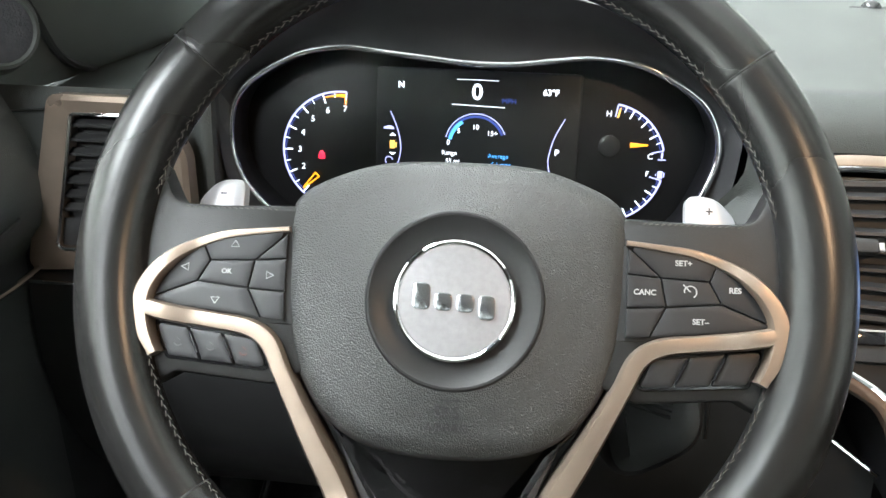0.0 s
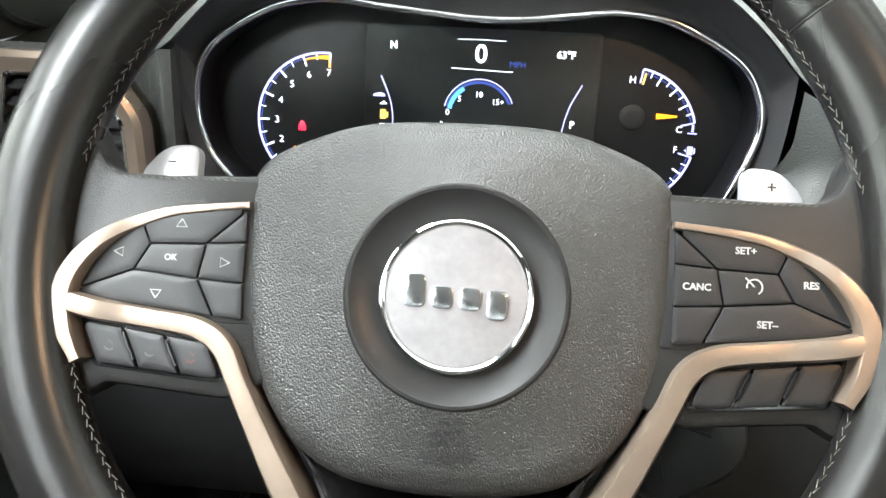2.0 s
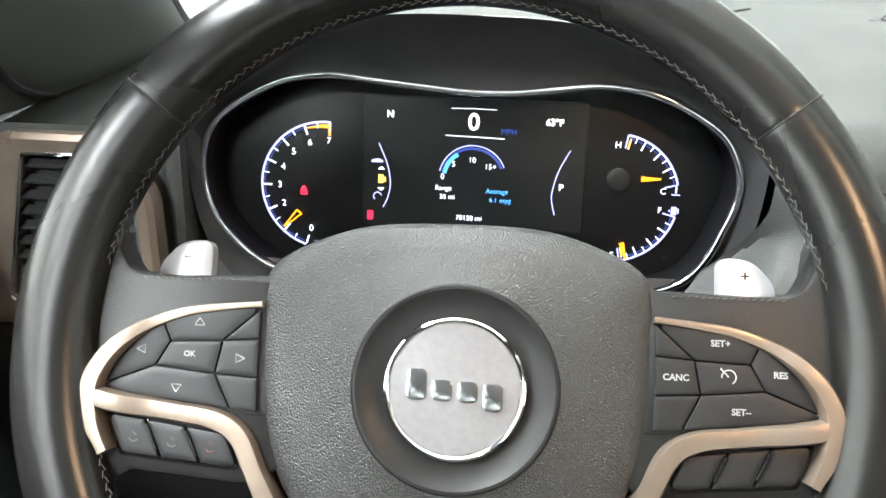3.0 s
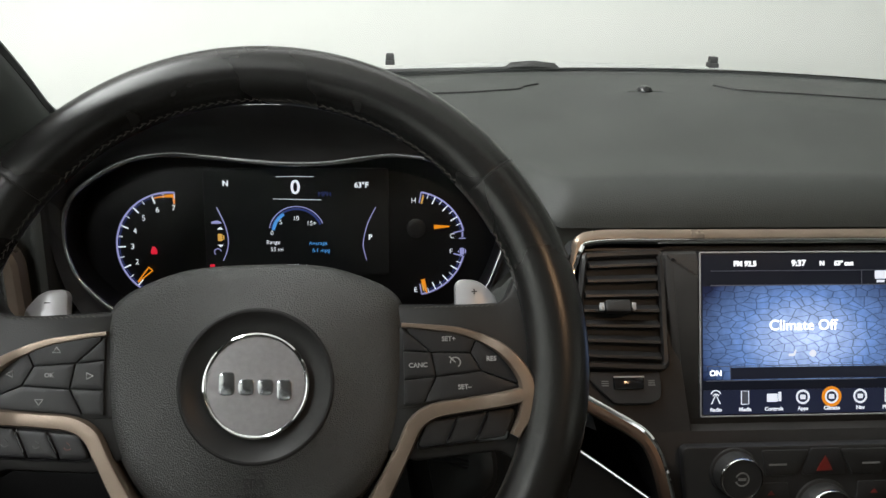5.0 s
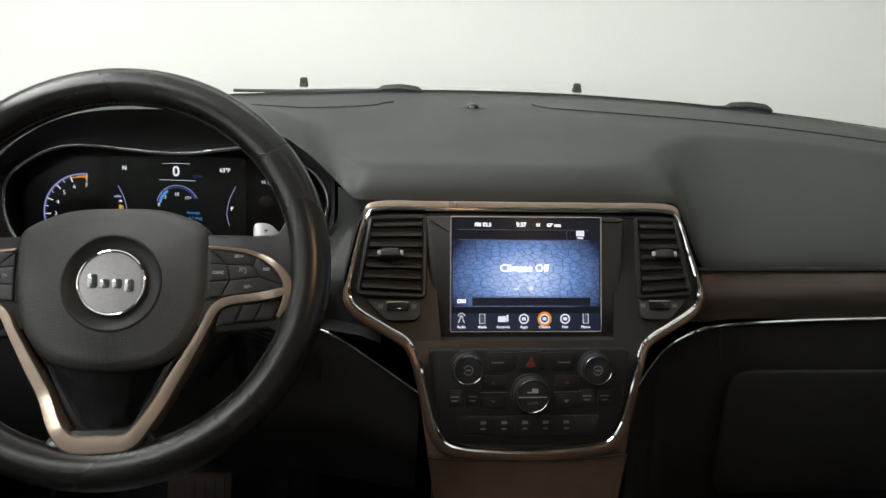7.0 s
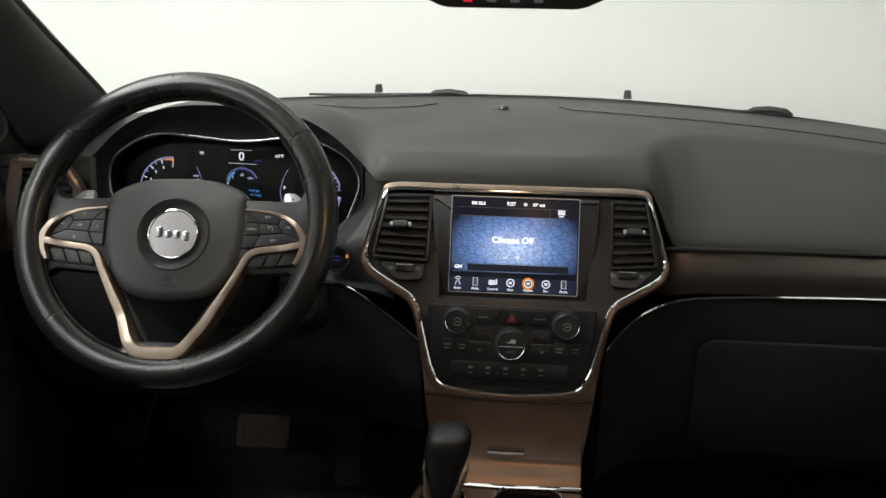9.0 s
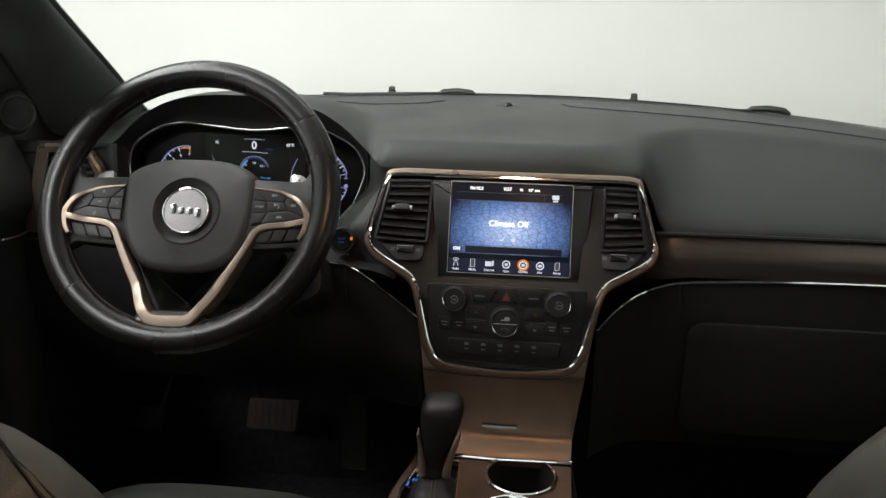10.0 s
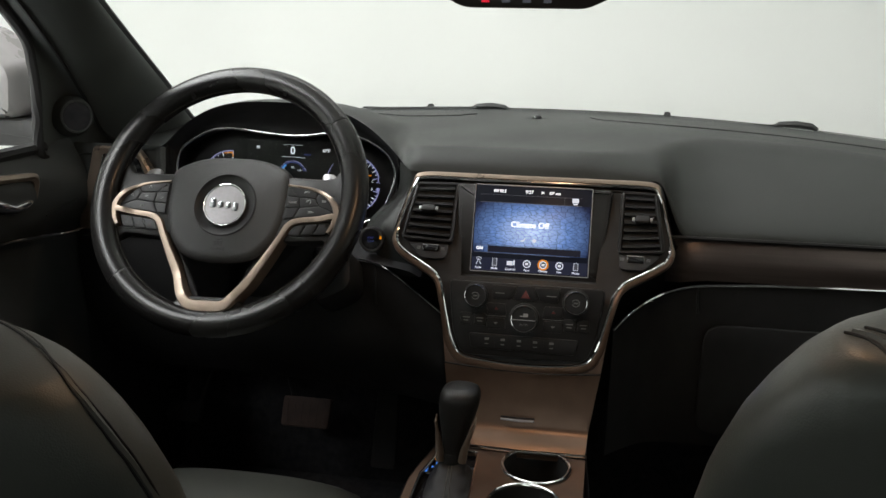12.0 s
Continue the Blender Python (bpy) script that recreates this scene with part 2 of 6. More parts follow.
def ribbon(points, widths, z, thick, crown=0.0015, closed=False, lift=None):
    """A crowned strip along a curve in the x, y plane."""
    P = [Vector(p[:2]) for p in points]
    n = len(P)
    V, F = [], []
    prof = [(-0.5, -thick), (-0.5, -crown), (-0.38, -0.2 * crown), (0, 0.0), (0.38, -0.2 * crown), (0.5, -crown), (0.5, -thick)]
    m = len(prof)
    for i in range(n):
        a = P[i - 1] if (i or closed) else P[i]
        b = P[(i + 1) % n] if (i < n - 1 or closed) else P[i]
        t = (b - a).normalized()
        s = Vector((-t.y, t.x))
        for q, h in prof:
            p = P[i] + s * q * widths[i]
            V.append((p.x, p.y, z + h + (lift[i] if lift else 0.0)))
    for i in range(n if closed else n - 1):
        j = (i + 1) % n
        for k in range(m):
            l = (k + 1) % m
            F.append((i * m + k, j * m + k, j * m + l, i * m + l))
    if not closed:
        F.append(tuple(range(m)))
        F.append(tuple(reversed(range((n - 1) * m, n * m))))
    return V, F


def lathe(profile, seg=40, cap=True):
    """A turned body about z, from (radius, z)."""
    V, F = [], []
    for r, z in profile:
        V += [(r * math.cos(2 * math.pi * k / seg), r * math.sin(2 * math.pi * k / seg), z) for k in range(seg)]
    for i in range(len(profile) - 1):
        for k in range(seg):
            l = (k + 1) % seg
            F.append((i * seg + k, i * seg + l, (i + 1) * seg + l, (i + 1) * seg + k))
    if cap:
        F.append(tuple(range((len(profile) - 1) * seg, len(profile) * seg)))
        F.append(tuple(reversed(range(seg))))
    return V, F


def sheet(fn, nu, nv, closed_u=False):
    """A surface from a function of u, v in 0..1."""
    V = [fn(i / (nu if closed_u else nu - 1), j / (nv - 1)) for j in range(nv) for i in range(nu)]
    F = []
    for j in range(nv - 1):
        for i in range(nu if closed_u else nu - 1):
            k = (i + 1) % nu
            F.append((j * nu + i, j * nu + k, (j + 1) * nu + k, (j + 1) * nu + i))
    return V, F


def block(x0, y0, z0, x1, y1, z1, bevel=0.004):
    """A box with rounded edges."""
    bm = bmesh.new()
    bmesh.ops.create_cube(bm, size=1)
    for v in bm.verts:
        v.co = Vector(((x0 + x1) / 2 + v.co.x * (x1 - x0), (y0 + y1) / 2 + v.co.y * (y1 - y0), (z0 + z1) / 2 + v.co.z * (z1 - z0)))
    if bevel:
        bmesh.ops.bevel(bm, geom=bm.edges[:], offset=bevel, segments=3, affect="EDGES", profile=0.5)
    return bm


def letters(text, size, align="CENTER", depth=0.0001, bold=0.0):
    """Flat raised letters about the origin, in the x, y plane, as (verts, faces)."""
    c = bpy.data.curves.new("letters", "FONT")
    c.body, c.size, c.align_x, c.align_y, c.extrude, c.offset = text, size, align, "CENTER", depth, bold
    c.resolution_u = 3
    o = new("letters", c)
    bpy.context.view_layer.update()
    me = bpy.data.meshes.new_from_object(o.evaluated_get(bpy.context.evaluated_depsgraph_get()))
    V, F = [v.co.copy() for v in me.vertices], [tuple(p.vertices) for p in me.polygons]
    bpy.data.objects.remove(o)
    bpy.data.curves.remove(c)
    bpy.data.meshes.remove(me)
    return V, F


def put_text(text, size, x, y, z, mat, parent, align="CENTER", name="lettering", bold=0.0):
    return part(name, moved(Matrix.Translation((x, y, z)), letters(text, size, align, bold=bold)), mat, parent, smooth=False)


def arc2(cx, cy, r, a0, a1, n=24):
    return [(cx + r * math.cos(radians(a0 + (a1 - a0) * k / n)), cy + r * math.sin(radians(a0 + (a1 - a0) * k / n))) for k in range(n + 1)]


def strip2(points, w, z, w1=None):
    """A thin flat line along points at height z."""
    n = len(points)
    return ribbon(points, [w + ((w1 if w1 is not None else w) - w) * i / (n - 1) for i in range(n)], z, 0.0003, 0.00005)


def smoothstep(a, b, x):
    t = min(max((x - a) / (b - a), 0.0), 1.0)
    return t * t * (3 - 2 * t)


# ---- the hall round the car ----
def hall():
    for name, args, mat in (
        ("floor", (-6, -7, -0.62, 6, 6.0, -0.52), FLOORPAINT),
        ("ceiling", (-6, -7, 3.6, 6, 6.0, 3.7), WALLPAINT),
        ("wall_north", (-6, 5.6, -0.52, 6, 5.7, 3.6), WALLPAINT),
        ("wall_south", (-6, -7, -0.52, 6, -6.9, 3.6), WALLPAINT),
        ("wall_west", (-5.0, -6.9, -0.52, -4.9, 5.6, 3.6), WALLPAINT),
        # out of view; greyed only to dim the light from the right
        ("wall_east", (4.1, -6.9, -0.52, 4.2, 5.6, 3.6), EASTDIM),
    ):
        words = {"floor": "pale painted hall floor under the car", "ceiling": "white hall ceiling with broad lights"}.get(name, "plain painted hall wall")
        tagged(part(name, block(*args, bevel=0), mat), words, name.split("_")[0], kind="structure")
    seam = tagged(part("trim", block(-0.005, 5.5975, -0.52, 0.0, 5.6, 3.6, bevel=0.0005), material("joint_filler", (0.79, 0.80, 0.78), 0.7)),
                  "faint upright joint in the white wall", "wall joint", kind="structure")
    seam.location.x = SEAM_X


SEAM_X = -0.15
hall()


# ---- the dash pad ----
YF = ((-0.80, 0.545), (-0.66, 0.548), (-0.60, 0.575), (-0.224, 0.575), (-0.190, 0.552), (0.180, 0.552), (0.225, 0.535), (0.80, 0.535))
ZF = ((-0.80, 0.757), (-0.66, 0.757), (-0.60, 0.752), (-0.224, 0.748), (-0.190, 0.736), (0.180, 0.736), (0.225, 0.660), (0.80, 0.660))


def table(rows, x):
    for (x0, y0), (x1, y1) in zip(rows, rows[1:]):
        if x <= x1:
            return y0 + (y1 - y0) * smoothstep(x0, x1, x)
    return rows[-1][1]


def screen_base(x):
    """Where the windscreen's foot runs: y and z at x."""
    return 1.09 - 0.20 * abs(x / 0.7) ** 2.4 * 0.75, 0.785 - 0.030 * (x / 0.68) ** 2


def pad_point(x, s):
    yf, zf = table(YF, x), table(ZF, x)
    yb, zb = screen_base(x)
    y = yf + (yb - yf) * s
    d = y - yf
    right = smoothstep(-0.228, -0.18, x)
    hump = smoothstep(0.075, 0.300, x)
    crest = 0.773 - 0.028 * (x / 0.68) ** 2 + 0.013 * smoothstep(0.60, 0.92, y) + 0.006 * hump * (1 - smoothstep(0.72, 0.95, y))
    reach = 0.10 - 0.048 * right + (0.172 - 0.05 * smoothstep(0.3, 0.7, x)) * hump
    q = min(d / reach, 1.0)
    rise = (1 - (1 - q) ** 2) ** (0.9 - 0.4 * right)
    face = zf + (crest + 0.004 * right - zf) * (rise + (0.62 * q + 0.38 * q ** 0.45 - rise) * hump)
    soft = 0.003 + 0.006 * hump
    g = max(soft - abs(face - crest), 0) / soft
    z = min(face, crest) - g * g * soft / 4
    # the brow over the instruments
    dx = abs(x + 0.418) / (0.203 + 0.06 * smoothstep(0.62, 1.0, y))
    brow = 0.832 - 0.058 * smoothstep(0.60, 1.02, y) - 0.085 * min(dx, 1.8) ** 3.0
    k = 0.014
    h = max(k - abs(z - brow), 0) / k
    return Vector((x, y, max(z, brow) + h * h * k / 4))


def dash():
    d = thing("dashboard", pose(0, 0, 0), "black soft vinyl dashboard with a brow over the instruments", "dashboard")
    part("pad", sheet(lambda u, v: pad_point(-0.765 + 1.53 * u, v ** 1.4), 221, 70), PAD, d)
    part("rear_edge_strip", sheet(lambda u, v: pad_point(-0.75 + 1.50 * u, 0.962 + 0.038 * v) + Vector((0, 0, 0.0022)), 120, 5), COWL, d, "black strip along the foot of the windscreen")
    # a thin stitched-looking crease where the defroster panel meets the pad
    for side, pts in ((-1, [(-0.68, 0.85), (-0.50, 0.890), (-0.330, 0.908), (-0.19, 0.922), (-0.165, 0.945), (-0.145, 0.962)]),
                      (1, [(0.080, 0.955), (0.096, 0.928), (0.12, 0.918), (0.225, 0.893), (0.43, 0.850), (0.66, 0.770)])):
        line = []
        for x, y in [(p.x, p.y) for p in spline([(a, b, 0) for a, b in pts], 6)]:
            yf = table(YF, x)
            yb = screen_base(x)[0]
            line.append(pad_point(x, (y - yf) / (yb - yf)) + Vector((0, 0, 0.0004)))
        part("defroster_panel_gap", tube(line, 0.0017, seg=6), GROOVE, d)
    # lower face
    def lower(u, v):
        x = -0.765 + 1.53 * u
        z = 0.60 - 0.30 * v
        return Vector((x, 0.575 + 0.02 * math.sin(v * 3.1) + 0.12 * smoothstep(0.4, 1.0, v) - 0.03 * smoothstep(0.25, 0.5, x), z))
    part("lower_panel", sheet(lower, 60, 16), DARK, d)
    # upper face left and right of the instruments
    def fascia(u, v):
        z = 0.575 + 0.185 * v
        left = -0.272 + 0.056 * smoothstep(0.30, 0.75, v)
        back = 0.440 + (z - 0.576) * 0.80
        x = left + (-0.165 - left) * u
        y = max(back, 0.50) + 0.014 + 0.022 * (1 - u) ** 2
        lip_y, lip_z = table(YF, x), table(ZF, x)
        if z > lip_z:
            y, z = lip_y + 0.002, lip_z - 0.0005
        return Vector((x, min(y + 0.034 * (1 - smoothstep(0.0, 0.34, u)), lip_y + 0.003), z))
    
    def outer_fascia(u, v):
        x = -0.765 + 0.155 * u
        bulge = smoothstep(-0.630, -0.617, x)
        y = table(YF, x) + 0.006 * (1 - bulge) - 0.011 * bulge * (1 - v ** 2.2)
        return Vector((x, y + (0.045 if u == 1 else 0.0), 0.60 + (table(ZF, x) - 0.60) * v))
    part("side_fascia", sheet(outer_fascia, 60, 16), PAD, d)
    part("inner_fascia", sheet(fascia, 24, 20), PAD, d)
    part("under_instrument_panel", sheet(lambda u, v: Vector((-0.63 + 0.42 * u, 0.60 - 0.06 * (1 - v), 0.555 + 0.09 * v)), 12, 6), DARK, d)
    # passenger side
    def band(u, v):
        x = 0.203 + 0.56 * u
        top, bot = 0.656 + 0.002 * u, 0.5955 + 0.006 * u - 0.010 * (1 - smoothstep(0.0, 0.10, u))
        return Vector((x, 0.527 + 0.01 * v - 0.008 * math.sin(v * math.pi) + 0.02 * (1 - smoothstep(0.0, 0.06, u)), bot + (top - bot) * v))
    part("trim_band", sheet(band, 30, 10), BRONZE, d, "dark brushed bronze band across the passenger side")
    part("band_gap", tube([(0.2 + 0.56 * k / 20, 0.532, 0.6585 + 0.002 * k / 20) for k in range(21)], 0.003, seg=6), GROOVE, d)
    line = spline([(0.128, 0.462, 0.532), (0.150, 0.485, 0.549), (0.179, 0.512, 0.564), (0.212, 0.525, 0.577), (0.247, 0.528, 0.586), (0.30, 0.528, 0.591), (0.377, 0.527, 0.595), (0.505, 0.526, 0.598), (0.765, 0.524, 0.600)], 6)
    part("chrome_strip", tube(line, 0.0024, seg=8), CHROME, d, "thin bright chrome strip")

    def glove(u, v):
        p = line[min(int(u * (len(line) - 1)), len(line) - 1)]
        return Vector((p.x, p.y + 0.004 + 0.012 * v - 0.02 * math.sin(v * 2.2), p.z - 0.002 - (p.z - 0.33) * v))
    part("glovebox_surround", sheet(glove, 55, 14), SATIN, d)
    part("glovebox_gap", tube([(0.249, 0.521, 0.586), (0.249, 0.519, 0.575), (0.25, 0.517, 0.56), (0.252, 0.515, 0.547)], 0.0018, seg=6), GROOVE, d)
    part("glovebox_door", slab(rounded([(0.262, 0.36, 0.03), (0.72, 0.36, 0.03), (0.72, 0.535, 0.02), (0.262, 0.535, 0.03)], 5), 0, 0.006, 0.003), SATIN, d, m=plane_frame((0, 0.509, 0.0), 0))
        # driver side strip
    left = spline([(-0.765, 0.535, 0.603), (-0.70, 0.535, 0.604), (-0.60, 0.535, 0.607), (-0.40, 0.525, 0.607), (-0.28, 0.507, 0.602), (-0.224, 0.497, 0.592), (-0.178, 0.482, 0.568), (-0.122, 0.462, 0.534)], 6)
    part("chrome_strip", tube(left, 0.0015, seg=8), CHROME, d, "thin bright chrome strip")

    def knee(u, v):
        p = left[min(int(u * (len(left) - 1)), len(left) - 1)]
        return Vector((p.x, p.y + 0.004 + 0.10 * v * v - 0.018 * math.sin(v * 2.5), p.z - 0.002 - (p.z - 0.34) * v))
    part("knee_panel", sheet(knee, 50, 14), SATIN, d)
    part("knee_panel_gap", tube([(-0.238, 0.497, 0.592), (-0.236, 0.493, 0.575), (-0.235, 0.49, 0.555), (-0.234, 0.489, 0.535)], 0.0016, seg=6), GROOVE, d)
    part("knee_panel_ledge", sheet(lambda u, v: Vector((-0.765 + 0.60 * u, left[min(int(u * 33), len(left) - 1)].y + 0.09 * v, left[min(int(u * 33), len(left) - 1)].z + 0.001 + 0.02 * v)), 30, 4), DARK, d)
    return d


dash()


# ---- instrument cluster ----
CL = plane_frame((-0.417, 0.638, 0.744), 10) @ Matrix.Scale(1.018, 4)
RING = [(-0.190, -0.034), (-0.186, -0.012), (-0.172, 0.006), (-0.137, 0.0262), (-0.103, 0.0328), (-0.070, 0.0305), (-0.035, 0.0272), (-0.003, 0.0248), (0.030, 0.0255),
        (0.060, 0.0295), (0.090, 0.0322), (0.126, 0.0264), (0.165, 0.006), (0.180, -0.015), (0.1835, -0.036), (0.178, -0.058), (0.164, -0.089), (0.140, -0.108),
        (0.08, -0.122), (0.0, -0.126), (-0.08, -0.122), (-0.143, -0.106), (-0.175, -0.080), (-0.187, -0.057)]


def cluster():
    c = thing("instrument_cluster", CL, "lit instrument cluster with blue-white gauges behind a black lens", "instrument cluster")
    ring = [(p.x, p.y) for p in spline([(x, y, 0) for x, y in RING], 6, closed=True)]
    part("face", slab([(x, y) for x, y in ring], -0.012, -0.004, 0.0005), FACE, c)
    part("chrome_ring", tube([(x, y, 0.03) for x, y in ring], 0.0027, closed=True, seg=10), CHROME, c, "thin chrome surround")
    part("tunnel", joined(*[(lambda a, b: ([(p[0] * a[1], p[1] * a[1], a[0]) for p in ring] + [(p[0] * b[1], p[1] * b[1], b[0]) for p in ring],
         [(i, (i + 1) % len(ring), len(ring) + (i + 1) % len(ring), len(ring) + i) for i in range(len(ring))]))((-0.006, 0.985), (0.030, 1.0))]), FACE, c)
    # the black shroud between the ring and the brow's lip
    inv = CL.inverted()

    def shroud(u, v):
        p = ring[int(u * len(ring)) % len(ring)]
        a = Vector((p[0], p[1], 0.029))
        ang = math.atan2(p[1] + 0.03, p[0])
        ca, sa = math.cos(ang), math.sin(ang)
        if sa >= 0:
            lip = pad_point(-0.416 + min(max((p[0] + 0.003) / 0.187, -1), 1) * 0.196, 0.0)
            w = lip + Vector((0, 0.003, -0.001))
        else:
            side = pad_point(-0.416 + math.copysign(0.196, ca), 0.0)
            w = Vector((-0.416 + math.copysign(0.196 * abs(ca) ** 0.5, ca), 0.578, side.z + (0.605 - side.z) * abs(sa) ** 0.6))
        b = inv @ w
        return a.lerp(b, v) + Vector((0, 0, -0.012 * math.sin(v * math.pi)))
    part("shroud", sheet(shroud, len(ring), 8, closed_u=True), DARK, c)
    # central display
    part("display", slab(rect(-0.080, -0.078, 0.082, 0.018, 0.003), -0.004, -0.0025, 0.0003), G_DISPLAY, c, "dark colour display")
    Z = -0.0018
    # rev counter
    cx, cy, r = -0.109, -0.051, 0.0477
    dial = part("rev_counter", joined(strip2(arc2(cx, cy, r, 85, 252, 48), 0.0016, Z), strip2([(cx + r * math.cos(radians(85)), cy + r * math.sin(radians(85))), (cx + 0.80 * r * math.cos(radians(85)), cy + 0.80 * r * math.sin(radians(85)))], 0.0012, Z)), G_LILAC, c, "lilac rev counter arc")
    part("inner_arc", strip2(arc2(cx, cy, r - 0.0022, 96, 250, 44), 0.0006, Z), G_NAVY, dial)
    for k in range(8):
        a = radians(252 - k * (252 - 85) / 7)
        for f, w in ((0, 0.0012), (0.5, 0.0007)):
            b = a - radians(f * (252 - 85) / 7)
            if k == 7 and f:
                continue
            inner = r - (0.0075 if f == 0 else 0.0045)
            part("tick", strip2([(cx + (r - 0.001) * math.cos(b), cy + (r - 0.001) * math.sin(b)), (cx + inner * math.cos(b), cy + inner * math.sin(b))], w, Z), G_WHITE, dial)
        if k != 1:
            put_text(str(k), 0.0068, cx + (r - 0.0135) * math.cos(a), cy + (r - 0.0135) * math.sin(a), Z, G_WHITE, dial, name="numeral")
    part("red_zone", joined(strip2(arc2(cx, cy, r - 0.0030, 86, 108, 8), 0.0030, Z, 0.0008), strip2([(cx + 0.0035, cy + r - 0.002), (cx + 0.0035, cy + r - 0.010)], 0.0017, Z)), G_ORANGE, dial)
    a = radians(226)
    tip = (cx + (r - 0.003) * math.cos(a), cy + (r - 0.003) * math.sin(a))
    root = (cx + (r - 0.0195) * math.cos(a), cy + (r - 0.0195) * math.sin(a))
    part("needle", joined(strip2([(tip[0] - 0.0003, tip[1] + 0.0003), (root[0] - 0.0017, root[1] + 0.0015)], 0.0011, Z + 0.001), strip2([tip, (root[0] + 0.0016, root[1] - 0.0014)], 0.0011, Z + 0.001), strip2([(root[0] - 0.0019, root[1] + 0.0017), (root[0] + 0.0018, root[1] - 0.0016)], 0.0011, Z + 0.001)), G_ORANGE, dial, "orange outlined needle")
    part("unit_bars", joined(slab(rect(-0.118, -0.094, -0.108, -0.0928, 0.0002), Z, Z + 0.0002, 0), slab(rect(-0.118, -0.097, -0.111, -0.096, 0.0002), Z, Z + 0.0002, 0)), G_DIM, dial)
    part("warning_lamp", slab(rounded([(-0.1278, -0.0580, 0.001), (-0.1222, -0.0580, 0.001), (-0.1224, -0.0545, 0.0012), (-0.1240, -0.0512, 0.0010), (-0.1260, -0.0512, 0.0010), (-0.1276, -0.0545, 0.0012)]), Z, Z + 0.0003, 0.0001), G_RED, c, "red seat belt warning lamp")
    # temperature and fuel
    cx, cy, r = 0.1035, -0.050, 0.0472
    for nm, a0, a1, hot in (("temperature_gauge", 81, 15, 81), ("fuel_gauge", -14, -80, -80)):
        g = part(nm, strip2(arc2(cx, cy, r, a0, a1, 24), 0.0016, Z), G_LILAC, c, "lilac gauge arc")
        part("inner_arc", strip2(arc2(cx, cy, r - 0.0025, a0, a1, 24), 0.0007, Z), G_NAVY, g)
        for k in range(9):
            b = radians(a0 + (a1 - a0) * k / 8)
            ln = 0.0095 if k in (0, 8) else (0.0075 if k % 2 == 0 else 0.0045)
            hotend = (k == 0 and nm[0] == "t") or (k == 8 and nm[0] == "f")
            part("tick", strip2([(cx + r * math.cos(b), cy + r * math.sin(b)), (cx + (r - ln) * math.cos(b), cy + (r - ln) * math.sin(b))], 0.0011 if ln > 0.005 else 0.0007, Z), G_LILAC if k in (0, 8) else G_WHITE, g)
            if hotend:
                b2 = b + radians(-3 if nm[0] == "t" else 3)
                part("end_mark", strip2([(cx + (r - 0.002) * math.cos(b2), cy + (r - 0.002) * math.sin(b2)), (cx + (r - 0.010) * math.cos(b2), cy + (r - 0.010) * math.sin(b2))], 0.0014, Z), G_AMBER, g)
        b = radians(3 if nm[0] == "t" else -78)
        ex, ey = (0.1365, -0.0340) if nm[0] == "t" else (0.1165, -0.0955)
        sx, sy = (0.1225, -0.0345) if nm[0] == "t" else (0.1125, -0.0825)
        part("needle", strip2([(sx, sy), (ex, ey)], 0.0040, Z + 0.001, 0.0012), G_ORANGE, g, "orange pointer")
    put_text("H", 0.0066, 0.1042, -0.0109, Z, G_WHITE, c, name="numeral")
    put_text("C", 0.0062, 0.1390, -0.0430, Z, G_WHITE, c, name="numeral")
    put_text("F", 0.0062, 0.1380, -0.0570, Z, G_WHITE, c, name="numeral")
    put_text("E", 0.0062, 0.1061, -0.0926, Z, G_WHITE, c, name="numeral")
    part("thermometer_symbol", joined(slab(rect(0.1475, -0.0440, 0.1490, -0.0390, 0.0003), Z, Z + 0.0002, 0), slab(rect(0.1450, -0.0455, 0.1515, -0.0446, 0.0003), Z, Z + 0.0002, 0)), G_LILAC, c)
    part("pump_symbol", joined(slab(rect(0.1460, -0.0600, 0.1500, -0.0540, 0.0004), Z, Z + 0.0002, 0), slab(rect(0.1505, -0.0590, 0.1516, -0.0550, 0.0003), Z, Z + 0.0002, 0), slab([(0.1440, -0.0570), (0.1453, -0.0582), (0.1453, -0.0558)], Z, Z + 0.0002, 0)), G_LILAC, c)
    part("hub_cap", moved(Matrix.Translation((0.1066, -0.0362, -0.004)), lathe([(0.0085, 0), (0.0085, 0.0012), (0.0075, 0.002), (0.004, 0.0023), (0.001, 0.0023)], 28)), SATIN, c)
    # display contents
    d = part("speed_panel", joined(strip2([(-0.0165, 0.0105), (0.0, 0.0108), (0.0165, 0.0105)], 0.0004, Z, 0.0004), strip2([(-0.0200, -0.0090), (0.0, -0.0095), (0.0225, -0.0100)], 0.0005, Z)), G_WHITE, c, "white lines above and below the speed")
    put_text("0", 0.0175, 0.0, 0.0008, Z, G_WHITE, d, name="numeral", bold=0.0003)
    put_text("MPH", 0.0058, 0.0255, -0.0050, Z, G_NAVY, d)
    put_text("N", 0.0068, -0.0606, 0.0045, Z, G_WHITE, c, bold=0.0002)
    put_text("63°F", 0.0068, 0.0580, 0.0030, Z, G_WHITE, c, bold=0.0002)
    e = part("economy_gauge", strip2(arc2(0.0005, -0.0405, 0.0247, 168, 22, 30), 0.0008, Z), G_LILAC, c, "blue economy arc")
    part("inner_arc", strip2(arc2(0.0005, -0.0405, 0.0225, 168, 22, 30), 0.0018, Z), G_NAVY, e)
    part("fill", strip2(arc2(0.0005, -0.0405, 0.0210, 170, 122, 14), 0.0028, Z + 0.0003), G_SKY, e)
